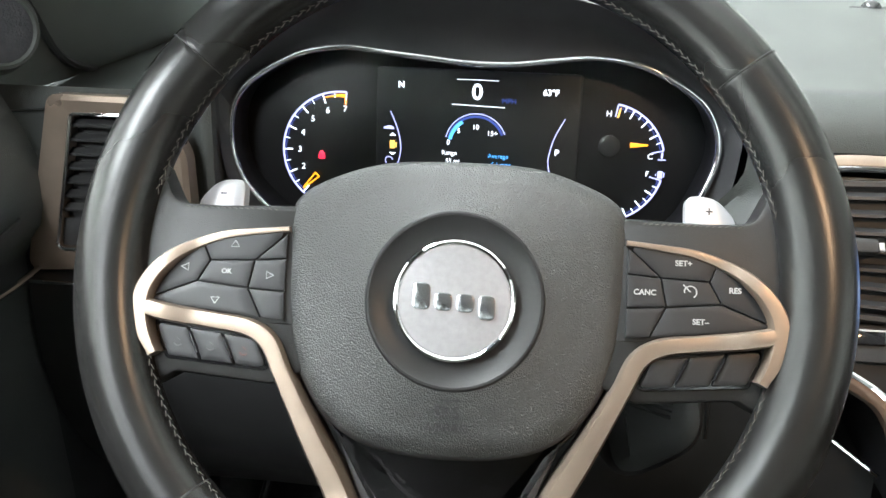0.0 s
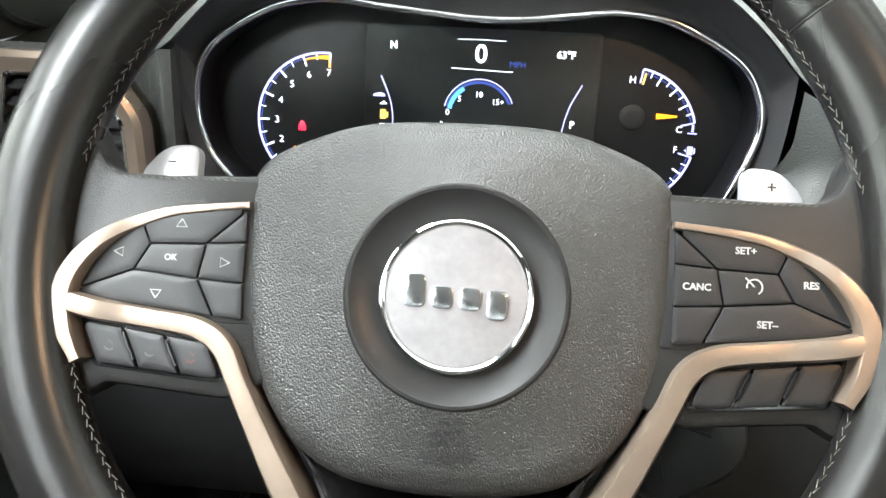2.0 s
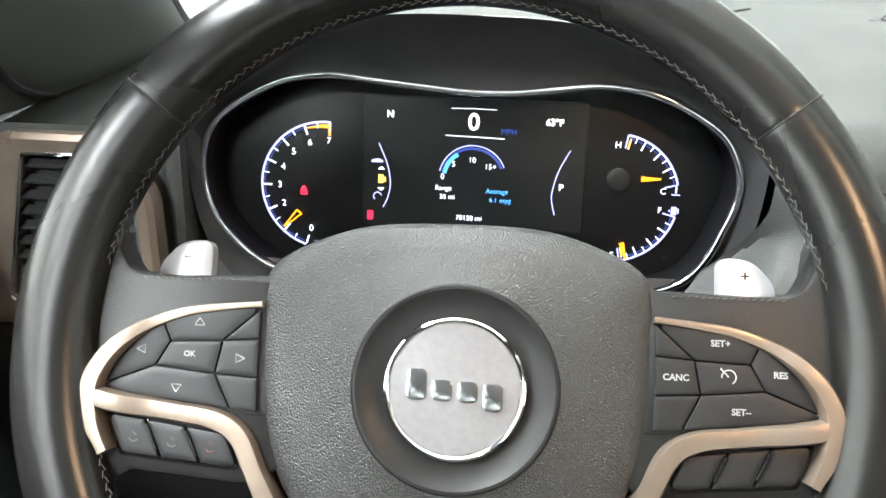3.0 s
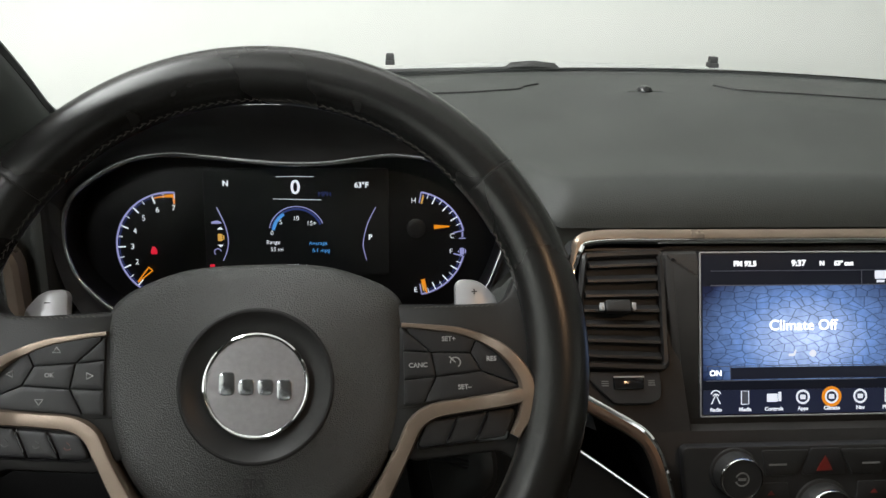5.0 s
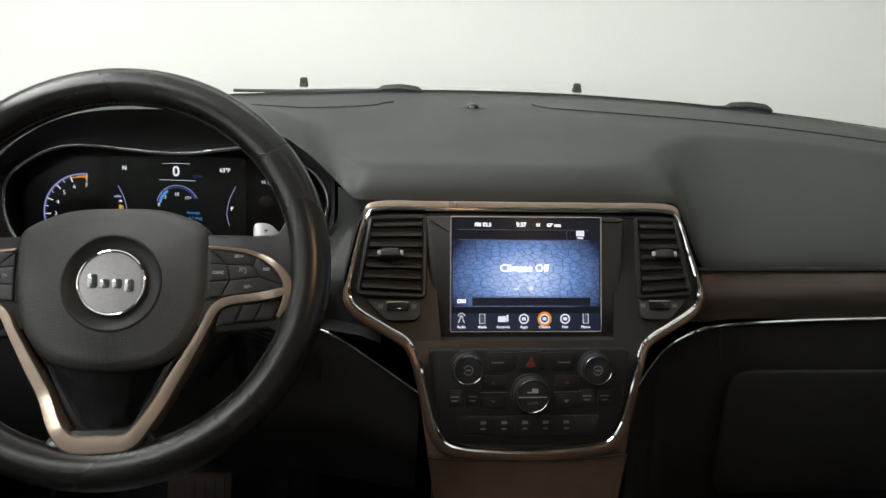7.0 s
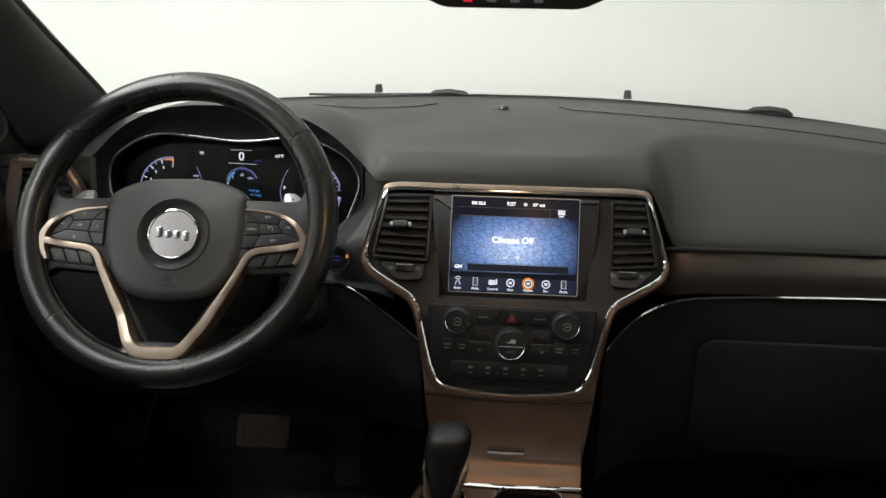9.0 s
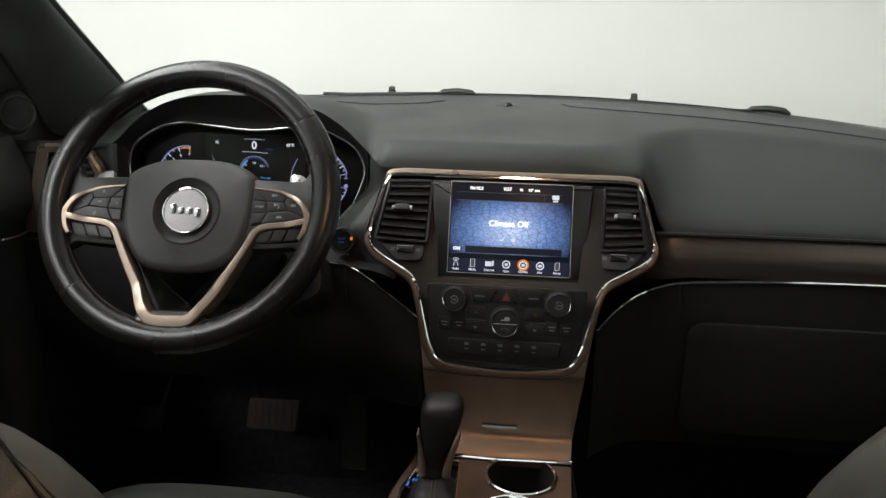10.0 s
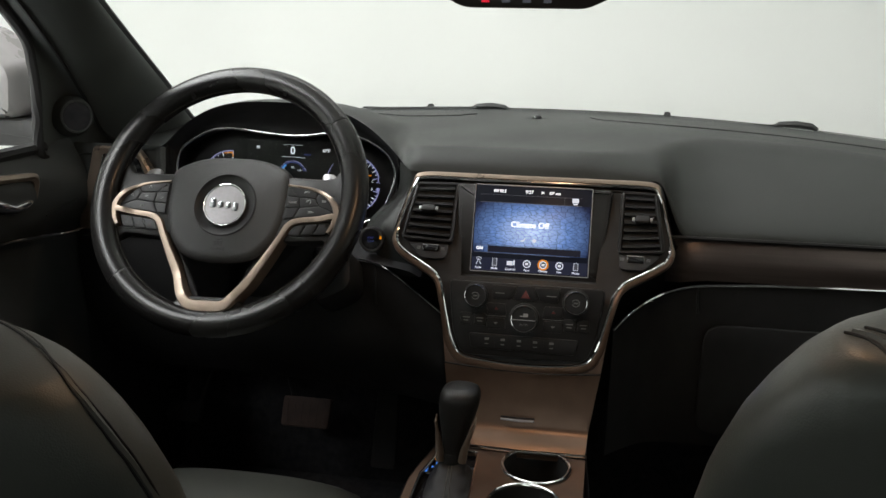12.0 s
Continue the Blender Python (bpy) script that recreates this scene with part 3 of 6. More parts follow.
    for txt, tx, ty in (("0", -0.0215, -0.0395), ("5", -0.0135, -0.0300), ("10", 0.0, -0.0265), ("15+", 0.0135, -0.0310)):
        put_text(txt, 0.0056, tx, ty, Z, G_WHITE, e, name="numeral")
    put_text("Range", 0.0050, -0.0205, -0.0480, Z, G_WHITE, c)
    put_text("55 mi", 0.0050, -0.0175, -0.0545, Z, G_WHITE, c)
    put_text("Average", 0.0050, 0.0190, -0.0490, Z, G_SKY, c)
    put_text("6.1 mpg", 0.0050, 0.0215, -0.0555, Z, G_SKY, c)
    put_text("70150 mi", 0.0052, -0.0010, -0.0700, Z, G_WHITE, c)
    part("side_arc", strip2(spline([(-0.0690, -0.0165, 0), (-0.0625, -0.0320, 0), (-0.0600, -0.0457, 0), (-0.0615, -0.0560, 0), (-0.0651, -0.0645, 0)], 6), 0.0008, Z), G_LILAC, c)
    part("side_arc", strip2(spline([(0.0705, -0.0165, 0), (0.0630, -0.0320, 0), (0.0592, -0.0480, 0), (0.0598, -0.0560, 0), (0.0620, -0.0645, 0)], 6), 0.0008, Z), G_LILAC, c)
    put_text("P", 0.0066, 0.0655, -0.0439, Z, G_WHITE, c, bold=0.0002)
    part("fuel_symbol", joined(slab(rect(-0.0690, -0.0465, -0.0650, -0.0400, 0.0005), Z, Z + 0.0002, 0), slab(rect(-0.0645, -0.0455, -0.0634, -0.0415, 0.0003), Z, Z + 0.0002, 0)), G_AMBER, c)
    for s in (1, -1):
        part("menu_arrow", slab([(-0.0695, -0.0430 + s * 0.0068), (-0.0640, -0.0430 + s * 0.0068), (-0.0667, -0.0430 + s * 0.0092)], Z, Z + 0.0002, 0), G_WHITE, c)
    part("car_symbol", slab(rounded([(-0.0745, -0.0310, 0.0004), (-0.0655, -0.0310, 0.0004), (-0.0660, -0.0293, 0.0004), (-0.0690, -0.0280, 0.0005), (-0.0740, -0.0293, 0.0004)]), Z, Z + 0.0002, 0), G_LILAC, c)
    part("dial_symbol", strip2(arc2(-0.0695, -0.0565, 0.0030, 10, 230, 12), 0.0008, Z), G_LILAC, c)
    part("door_warning", slab(rect(-0.0770, -0.0745, -0.0725, -0.0675, 0.001), Z, Z + 0.0002, 0), G_RED, c)
    part("lens", slab(ring, 0.010, 0.0115, 0.0003), LENS, c, "clear instrument lens").visible_shadow = False
    return c


cluster()


# ---- steering wheel ----
WM = plane_frame((-0.4118, 0.364, 0.722), 31, 1.0)


def steering_wheel():
    w = thing("steering_wheel", WM, "black leather steering wheel with beige trim and a silver emblem", "steering wheel")
    R = 0.1802
    seams = [radians(a) for a in (37.2, 142.4, -43.0, 223.0)]

    def rim(u, v):
        th, ph = 2 * math.pi * u, 2 * math.pi * v
        k = 1.0
        for s in seams:
            dth = (th - s + math.pi) % (2 * math.pi) - math.pi
            k -= 0.02 * math.exp(-(dth / 0.004) ** 2)
        a, b = 0.0186 * k, 0.0172 * k
        rr = R + a * math.cos(ph)
        return Vector((rr * math.cos(th), rr * math.sin(th) - 0.002, b * math.sin(ph) + 0.0020 - 0.030 * rr * math.sin(th)))
    ob = part("rim", sheet(lambda u, v: rim(u, v), 900, 25, closed_u=True), LEATHER, w, "black leather-wrapped rim", angle=60)
    for a in seams:
        part("rim_seam", tube([rim(a / (2 * math.pi), k / 32) * 1.0012 for k in range(32)], 0.0006, closed=True, seg=5), GROOVE, ob)
    # stitching round the inside of the rim
    pieces = []
    for a0, a1 in ((12, 168), (193, 255), (285, 347)):
        n = int((a1 - a0) / 1.9)
        for i in range(n):
            a = radians(a0 + (a1 - a0) * i / n)
            for off, dz in ((0.0, 1), (0.45, -1)):
                b = a + radians(off * 1.9)
                r0 = R - 0.0185
                p0 = Vector((r0 * math.cos(b), r0 * math.sin(b) - 0.002, 0.0065 - 0.030 * r0 * math.sin(b)))
                c = b + radians(1.1)
                p1 = Vector(((r0 + 0.0006 * dz) * math.cos(c), (r0 + 0.0006 * dz) * math.sin(c) - 0.002, 0.0065 - 0.030 * r0 * math.sin(c) + 0.0010 * dz))
                pieces.append(tube([p0, p1], 0.0002, seg=4))
    tagged(part("stitching", joined(*pieces), THREAD, ob, "grey thread stitching"), kind="stuff")
    # spokes and hub behind the cover
    for s in (1, -1):
        o = rounded([(s * 0.060, 0.030, 0.004), (s * 0.125, 0.0280, 0.01), (s * 0.1490, 0.0285, 0.012), (s * 0.1610, 0.052, 0.008), (s * 0.174, 0.052, 0.004), (s * 0.182, -0.066, 0.004), (s * 0.160, -0.070, 0.012), (s * 0.142, -0.060, 0.006), (s * 0.092, -0.064, 0.01), (s * 0.060, -0.050, 0.004)], 6)
        part("spoke", slab(o, -0.018, 0.0012, 0.0030), SPOKEHIDE, w)
        edge = [(s * x, y, 0.0016) for x, y in ((0.094, 0.0262), (0.125, 0.0252), (0.1440, 0.0262))]
        part("spoke_stitching", joined(*[tube([Vector(edge[0]).lerp(Vector(edge[2]), k / 16), Vector(edge[0]).lerp(Vector(edge[2]), (k + 0.6) / 16) + Vector((0, 0.0006, 0))], 0.00022, seg=4) for k in range(16)]), THREAD, w)
    part("hub", slab(rounded([(-0.075, 0.035, 0.02), (0.075, 0.035, 0.02), (0.060, -0.085, 0.03), (-0.060, -0.085, 0.03)], 6), -0.045, 0.004, 0.004), DARK, w)
    part("lower_spoke", slab(rounded([(-0.062, -0.075, 0.004), (-0.030, -0.150, 0.006), (-0.018, -0.172, 0.006), (0.018, -0.172, 0.006), (0.030, -0.150, 0.006), (0.062, -0.075, 0.004), (0.046, -0.092, 0.004), (0.030, -0.120, 0.004), (0.020, -0.143, 0.008), (-0.020, -0.143, 0.008), (-0.030, -0.120, 0.004), (-0.046, -0.092, 0.004)], 5), -0.020, -0.003, 0.003), DARK, w)
    part("rim_fairing", slab(rounded([(-0.070, -0.170, 0.006), (-0.050, -0.1585, 0.010), (-0.040, -0.146, 0.006), (0.040, -0.146, 0.006), (0.050, -0.1585, 0.010), (0.070, -0.170, 0.006), (0.055, -0.186, 0.01), (-0.055, -0.186, 0.01)], 6), -0.012, 0.0140, 0.007), LEATHER, w)
    # airbag cover
    half = [(0.0, 0.0561), (0.040, 0.0540), (0.0690, 0.0445), (0.0835, 0.0350), (0.0880, 0.023), (0.0884, 0.002), (0.0868, -0.025), (0.0800, -0.053), (0.0660, -0.0765), (0.0470, -0.0905), (0.024, -0.0962)]
    outline = [Vector((x, y, 0)) for x, y in half] + [Vector((0, -0.0975, 0))] + [Vector((-x, y, 0)) for x, y in reversed(half[1:])]
    o = [(p.x, p.y) for p in spline(outline, 5, closed=True)]
    part("cover_edge", slab([(x * 0.99, y * 0.99 - 0.0045) for x, y in o], -0.026, -0.006, 0.003), SATIN, w)
    cx, cy = 0.0010, -0.0171
    oc = o if area2(o) > 0 else o[::-1]
    loops = [(oc, -0.020), (oc, -0.0045), (inset(oc, 0.0012), -0.0005), (inset(oc, 0.0040), 0.0022), (inset(oc, 0.0110), 0.0048)]
    hole = [(lambda a: (cx + 0.0446 * math.cos(a), cy + 0.0446 * math.sin(a)))(math.atan2(y - cy, x - cx)) for x, y in oc]
    for k in range(1, 9):
        f = k / 8
        loops.append(([(p[0] + (q[0] - p[0]) * f, p[1] + (q[1] - p[1]) * f) for p, q in zip(loops[4][0], hole)], 0.0048 + 0.0048 * f ** 1.2))
    loops.append((hole, 0.0))
    n = len(oc)
    cover = part("airbag_cover", ([(p[0], p[1], z) for ol, z in loops for p in ol], [(l * n + i, l * n + (i + 1) % n, (l + 1) * n + (i + 1) % n, (l + 1) * n + i) for l in range(len(loops) - 1) for i in range(n)]), GRAINED, w, "pebbled black airbag cover", angle=70)
    mm = Matrix.Translation((cx, cy, -0.0146))
    part("emblem_recess", moved(mm, lathe([(0.0452, 0.0150), (0.0452, 0.0242), (0.0442, 0.0252), (0.0430, 0.0252), (0.0420, 0.0244), (0.0390, 0.0226), (0.034, 0.0206), (0.0300, 0.0200)], 64)), SATIN, cover, "smooth black dished ring")
    em = part("emblem", moved(mm, lathe([(0.0285, 0.0190), (0.0285, 0.0240), (0.0277, 0.0247), (0.0100, 0.0251), (0.001, 0.0252)], 64)), EMBLEM, w, "round brushed silver emblem plate")
    part("emblem_rim", moved(mm, lathe([(0.0312, 0.0190), (0.0312, 0.0235), (0.0305, 0.0250), (0.0295, 0.0255), (0.0285, 0.0250), (0.0280, 0.0240)], 64, cap=False)), CHROME, em, "polished chrome rim")
    # the raised mark, as four plain blocks
    for x0, x1, y0, y1 in ((-0.0210, -0.0120, -0.0050, 0.0085), (-0.0100, -0.0010, -0.0052, 0.0040), (0.0010, 0.0100, -0.0055, 0.0037), (0.0120, 0.0205, -0.0088, 0.0032)):
        oo = rounded([(x0, y0, 0.0030), (x1, y0 - 0.0003, 0.0030), (x1, y1 - 0.0003, 0.0030), (x0, y1, 0.0030)], 4)
        part("mark_block", moved(mm, slab(oo, 0.0240, 0.0262, 0.0008)), MARK, em)
    # embossed lettering
    put_text("SRS", 0.0085, 0.0, -0.0725, 0.0086, SATIN, cover, bold=0.0001)
    put_text("AIRBAG", 0.0062, 0.0, -0.0800, 0.0080, SATIN, cover, bold=0.0001)
    part("horn_symbol", joined(slab([(-0.0055, -0.0655), (0.0015, -0.0680), (0.0015, -0.0645)], 0.0070, 0.0086, 0), slab(rect(0.002, -0.0667, 0.006, -0.0655, 0.0003), 0.0070, 0.0090, 0)), SATIN, cover)
    # beige trim
    for s in (1, -1):
        pts = spline([(s * 0.0860, 0.0160, 0), (s * 0.103, 0.0142, 0), (s * 0.1215, 0.0112, 0), (s * 0.1390, 0.0040, 0), (s * 0.1510, -0.0060, 0), (s * 0.1582, -0.0170, 0), (s * 0.1600, -0.0275, 0), (s * 0.1580, -0.0380, 0), (s * 0.1510, -0.0510, 0)], 6)
        W = [0.0030 + 0.0062 * smoothstep(0.0, 0.75, i / (len(pts) - 1)) - 0.0040 * smoothstep(0.82, 1.0, i / (len(pts) - 1)) for i in range(len(pts))]
        part("thumb_trim", ribbon(pts, W, 0.0060, 0.018, 0.0018, lift=[0.0060 * smoothstep(0.130, 0.153, abs(p[0])) for p in pts]), BEIGE, w, "beige satin metal trim")
    vp = [(0.1575, -0.0275), (0.1430, -0.0303), (0.1220, -0.0328), (0.1040, -0.0355), (0.0930, -0.0425), (0.0855, -0.0570), (0.0765, -0.0740), (0.0660, -0.0930), (0.0555, -0.1110), (0.0385, -0.1430), (0.0240, -0.1590), (0.0, -0.1610)]
    vw = [0.0090, 0.0092, 0.0088, 0.0095, 0.0100, 0.0095, 0.0105, 0.0120, 0.0130, 0.0140, 0.0160, 0.0170]
    pts = spline([(x, y, 0) for x, y in vp] + [(-x, y, 0) for x, y in reversed(vp[:-1])], 5)
    ww = vw + vw[:-1][::-1]
    W = [ww[min(i // 5, len(ww) - 1)] + (ww[min(i // 5 + 1, len(ww) - 1)] - ww[min(i // 5, len(ww) - 1)]) * (i % 5) / 5 for i in range(len(pts))]
    part("lower_trim", ribbon(pts, W, 0.0075, 0.024, 0.0030, lift=[0.0125 * smoothstep(0.115, 0.150, -p[1]) + 0.0045 * smoothstep(0.130, 0.151, abs(p[0])) for p in pts]), BEIGE, w, "beige satin metal trim in a V")
    # buttons
    P1, P2, P3, P4, P5, P6, P7, P8 = (0.1032, -0.0008), (0.1268, -0.0018), (0.1330, -0.0128), (0.1060, -0.0154), (0.0981, -0.0307), (0.1560, -0.0218), (0.1313, 0.0080), (0.0892, 0.0118)
    keys = {
        "upper": [P7, (0.1300, 0.0085), (0.1121, 0.0126), (0.0890, 0.0148), P8, P1, P2],
        "wedge": [P8, P1, (0.0865, 0.0005), (0.0865, 0.0140)],
        "centre": [P1, P2, P3, P4],
        "inner": [(0.0865, 0.0005), P1, P4, (0.0865, -0.0165)],
        "outer": [P7, (0.1419, 0.0010), (0.1493, -0.0083), (0.1545, -0.0180), P6, P3, P2],
        "down": [P4, P3, P6, (0.1550, -0.0236), (0.1425, -0.0260), (0.1139, -0.0290), P5],
        "corner": [(0.0865, -0.0165), P4, P5, (0.0860, -0.0314)],
    }
    spots = {"upper": (0.1140, 0.0068), "centre": (0.1176, -0.0072), "inner": (0.0953, -0.0083), "outer": (0.1392, -0.0057), "down": (0.1227, -0.0219)}
    for s in (1, -1):
        part("button_base", slab(rounded([(s * 0.082, 0.0155, 0.002), (s * 0.118, 0.0125, 0.01), (s * 0.150, -0.007, 0.01), (s * 0.157, -0.0230, 0.004), (s * 0.100, -0.0330, 0.003), (s * 0.082, -0.0330, 0.002)]), -0.004, 0.0020, 0.0008), GROOVE, w)
        for k, pts in keys.items():
            b = part("button", slab(inset(rounded([(s * x, y, 0.0010) for x, y in pts], 3), 0.00035), 0.0010, 0.0046, 0.00035, dome=0.0002, rings=3), BUTTON, w)
            X, Y = spots.get(k, pts[0])
            X *= s
            Z = 0.00512
            if s == 1 and k in ("upper", "inner", "outer", "down"):
                put_text({"upper": "SET+", "inner": "CANC", "outer": "RES", "down": "SET–"}[k], 0.0039, X, Y, Z, PRINT, b, bold=0.0001)
            elif s == 1 and k == "centre":
                part("symbol", joined(strip2(arc2(X, Y, 0.0030, -60, 190, 16), 0.0006, Z), strip2([(X, Y), (X - 0.0036, Y + 0.0036)], 0.0006, Z)), PRINT, b)
            elif s == -1 and k == "centre":
                put_text("OK", 0.0036, X, Y, Z, PRINT, b, bold=0.0001)
            elif s == -1 and k in ("upper", "outer", "inner", "down"):
                d = {"upper": 90, "outer": 180, "inner": 0, "down": -90}[k]
                tri = [(X + 0.0026 * math.cos(radians(d + q)), Y + 0.0022 * math.sin(radians(d + q))) for q in (0, 120, 240)]
                part("symbol", strip2(tri + [tri[0]], 0.0005, Z), PRINT, b)
        lo = [(0.0995, -0.0415), (0.0925, -0.0560), (0.1460, -0.0515), (0.1540, -0.0345)]
        part("button_base", slab(rounded([(s * (x + (0.0015 if x > 0.12 else -0.0015)), y + (0.0015 if y > -0.04 else -0.002), 0.004) for x, y in lo], 4), -0.006, 0.0018, 0.0008), GLOSSY, w)
        for i in range(3):
            f0, f1 = i / 3 + 0.012, (i + 1) / 3 - 0.012
            q = lambda f, t: ((lo[0][0] + (lo[3][0] - lo[0][0]) * f) * (1 - t) + (lo[1][0] + (lo[2][0] - lo[1][0]) * f) * t, (lo[0][1] + (lo[3][1] - lo[0][1]) * f) * (1 - t) + (lo[1][1] + (lo[2][1] - lo[1][1]) * f) * t)
            oo = rounded([(s * q(f0, 0)[0], q(f0, 0)[1], 0.003 if i == 0 else 0.0006), (s * q(f0, 1)[0], q(f0, 1)[1], 0.003 if i == 0 else 0.0006), (s * q(f1, 1)[0], q(f1, 1)[1], 0.003 if i == 2 else 0.0006), (s * q(f1, 0)[0], q(f1, 0)[1], 0.003 if i == 2 else 0.0006)], 4)
            b = part("button", slab(oo, 0.0, 0.0042, 0.0009, dome=0.0002, rings=3), BUTTON, w)
            if s == -1:
                X, Y = sum(p[0] for p in oo) / len(oo), sum(p[1] for p in oo) / len(oo)
                part("symbol", joined(strip2(arc2(X, Y, 0.0022, 200, 320, 8), 0.0008, 0.0047), strip2([(X - 0.0008, Y + 0.002), (X + 0.0012, Y + 0.0005)], 0.0006, 0.0047)), ENDCALL if i == 0 else STEERPRINT, b)
            if i < 2:
                a0, a1 = q((i + 1) / 3, 0.12), q((i + 1) / 3, 0.80)
                part("divider", tube([(s * a0[0], a0[1], 0.0046), (s * a1[0], a1[1], 0.0046)], 0.0008, seg=6), GLOSSY, w)
    # shift paddles
    for s in (1, -1):
        o = rounded([(s * 0.1215, 0.0478, 0.006), (s * 0.1380, 0.0468, 0.016), (s * 0.1485, 0.0350, 0.012), (s * 0.1490, 0.010, 0.002), (s * 0.1215, 0.010, 0.002)], 6)
        p = part("shift_paddle", slab(o, -0.035, -0.028, 0.0022), SILVER, w, "satin silver shift paddle")
        X, Y = s * 0.134, 0.039
        marks = [strip2([(X - 0.0018, Y), (X + 0.0018, Y)], 0.0007, -0.0277)]
        if s == 1:
            marks.append(strip2([(X, Y - 0.0018), (X, Y + 0.0018)], 0.0007, -0.0277))
        part("symbol", joined(*marks), DARK, p)
    return w


steering_wheel()


# ---- centre stack ----
SYT = ((0.377, 0.391), (0.48, 0.415), (0.576, 0.443), (0.60, 0.460), (0.735, 0.544), (0.76, 0.556))


def stack_y(z):
    for (z0, y0), (z1, y1) in zip(SYT, SYT[1:]):
        if z <= z1:
            return y0 + (y1 - y0) * (z - z0) / (z1 - z0)
    return SYT[-1][1]


HALF = [(0.0, 0.7285), (0.10, 0.7285), (0.166, 0.7280), (0.1815, 0.720), (0.1920, 0.688), (0.2005, 0.653), (0.1975, 0.637), (0.186, 0.6265), (0.160, 0.613),
        (0.137, 0.601), (0.1265, 0.588), (0.1205, 0.570), (0.112, 0.537), (0.1045, 0.512), (0.093, 0.4950), (0.074, 0.4880), (0.035, 0.4842), (0.0, 0.4832)]
STACKPATH = [(p.x, p.y) for p in spline([(x, z, 0) for x, z in HALF] + [(-x, z, 0) for x, z in reversed(HALF[1:-1])], 6, closed=True)]


def on_stack(x, z, out=0.0):
    return Vector((x, stack_y(z) - out * 0.8, z + out * 0.5))


def half_width(z):
    best = [abs(x) for x, zz in STACKPATH if abs(zz - z) < 0.004]
    return min(best) if best else 0.1


def vent_slats(parent, quad, n, place, mat):
    """Louvres across a four-cornered opening (tl, tr, br, bl)."""
    tl, tr, br, bl = quad
    for i in range(n):
        t = (i + 0.6) / n
        a = (tl[0] + (bl[0] - tl[0]) * t, tl[1] + (bl[1] - tl[1]) * t)
        b = (tr[0] + (br[0] - tr[0]) * t, tr[1] + (br[1] - tr[1]) * t)
        h = (tl[1] - bl[1]) / n * 0.34
        V = []
        for x, z in (a, b):
            V += [place(x, z + h, 0.0005), place(x, z + h * 1.2, 0.0035), place(x, z + h * 0.2, 0.0085), place(x, z - h * 0.3, 0.0085), place(x, z - h * 0.2, 0.0005)]
        F = [(k, k + 1, k + 6, k + 5) for k in range(4)] + [(0, 1, 2, 3, 4), (9, 8, 7, 6, 5)]
        part("slat", (V, F), mat, parent, angle=25)


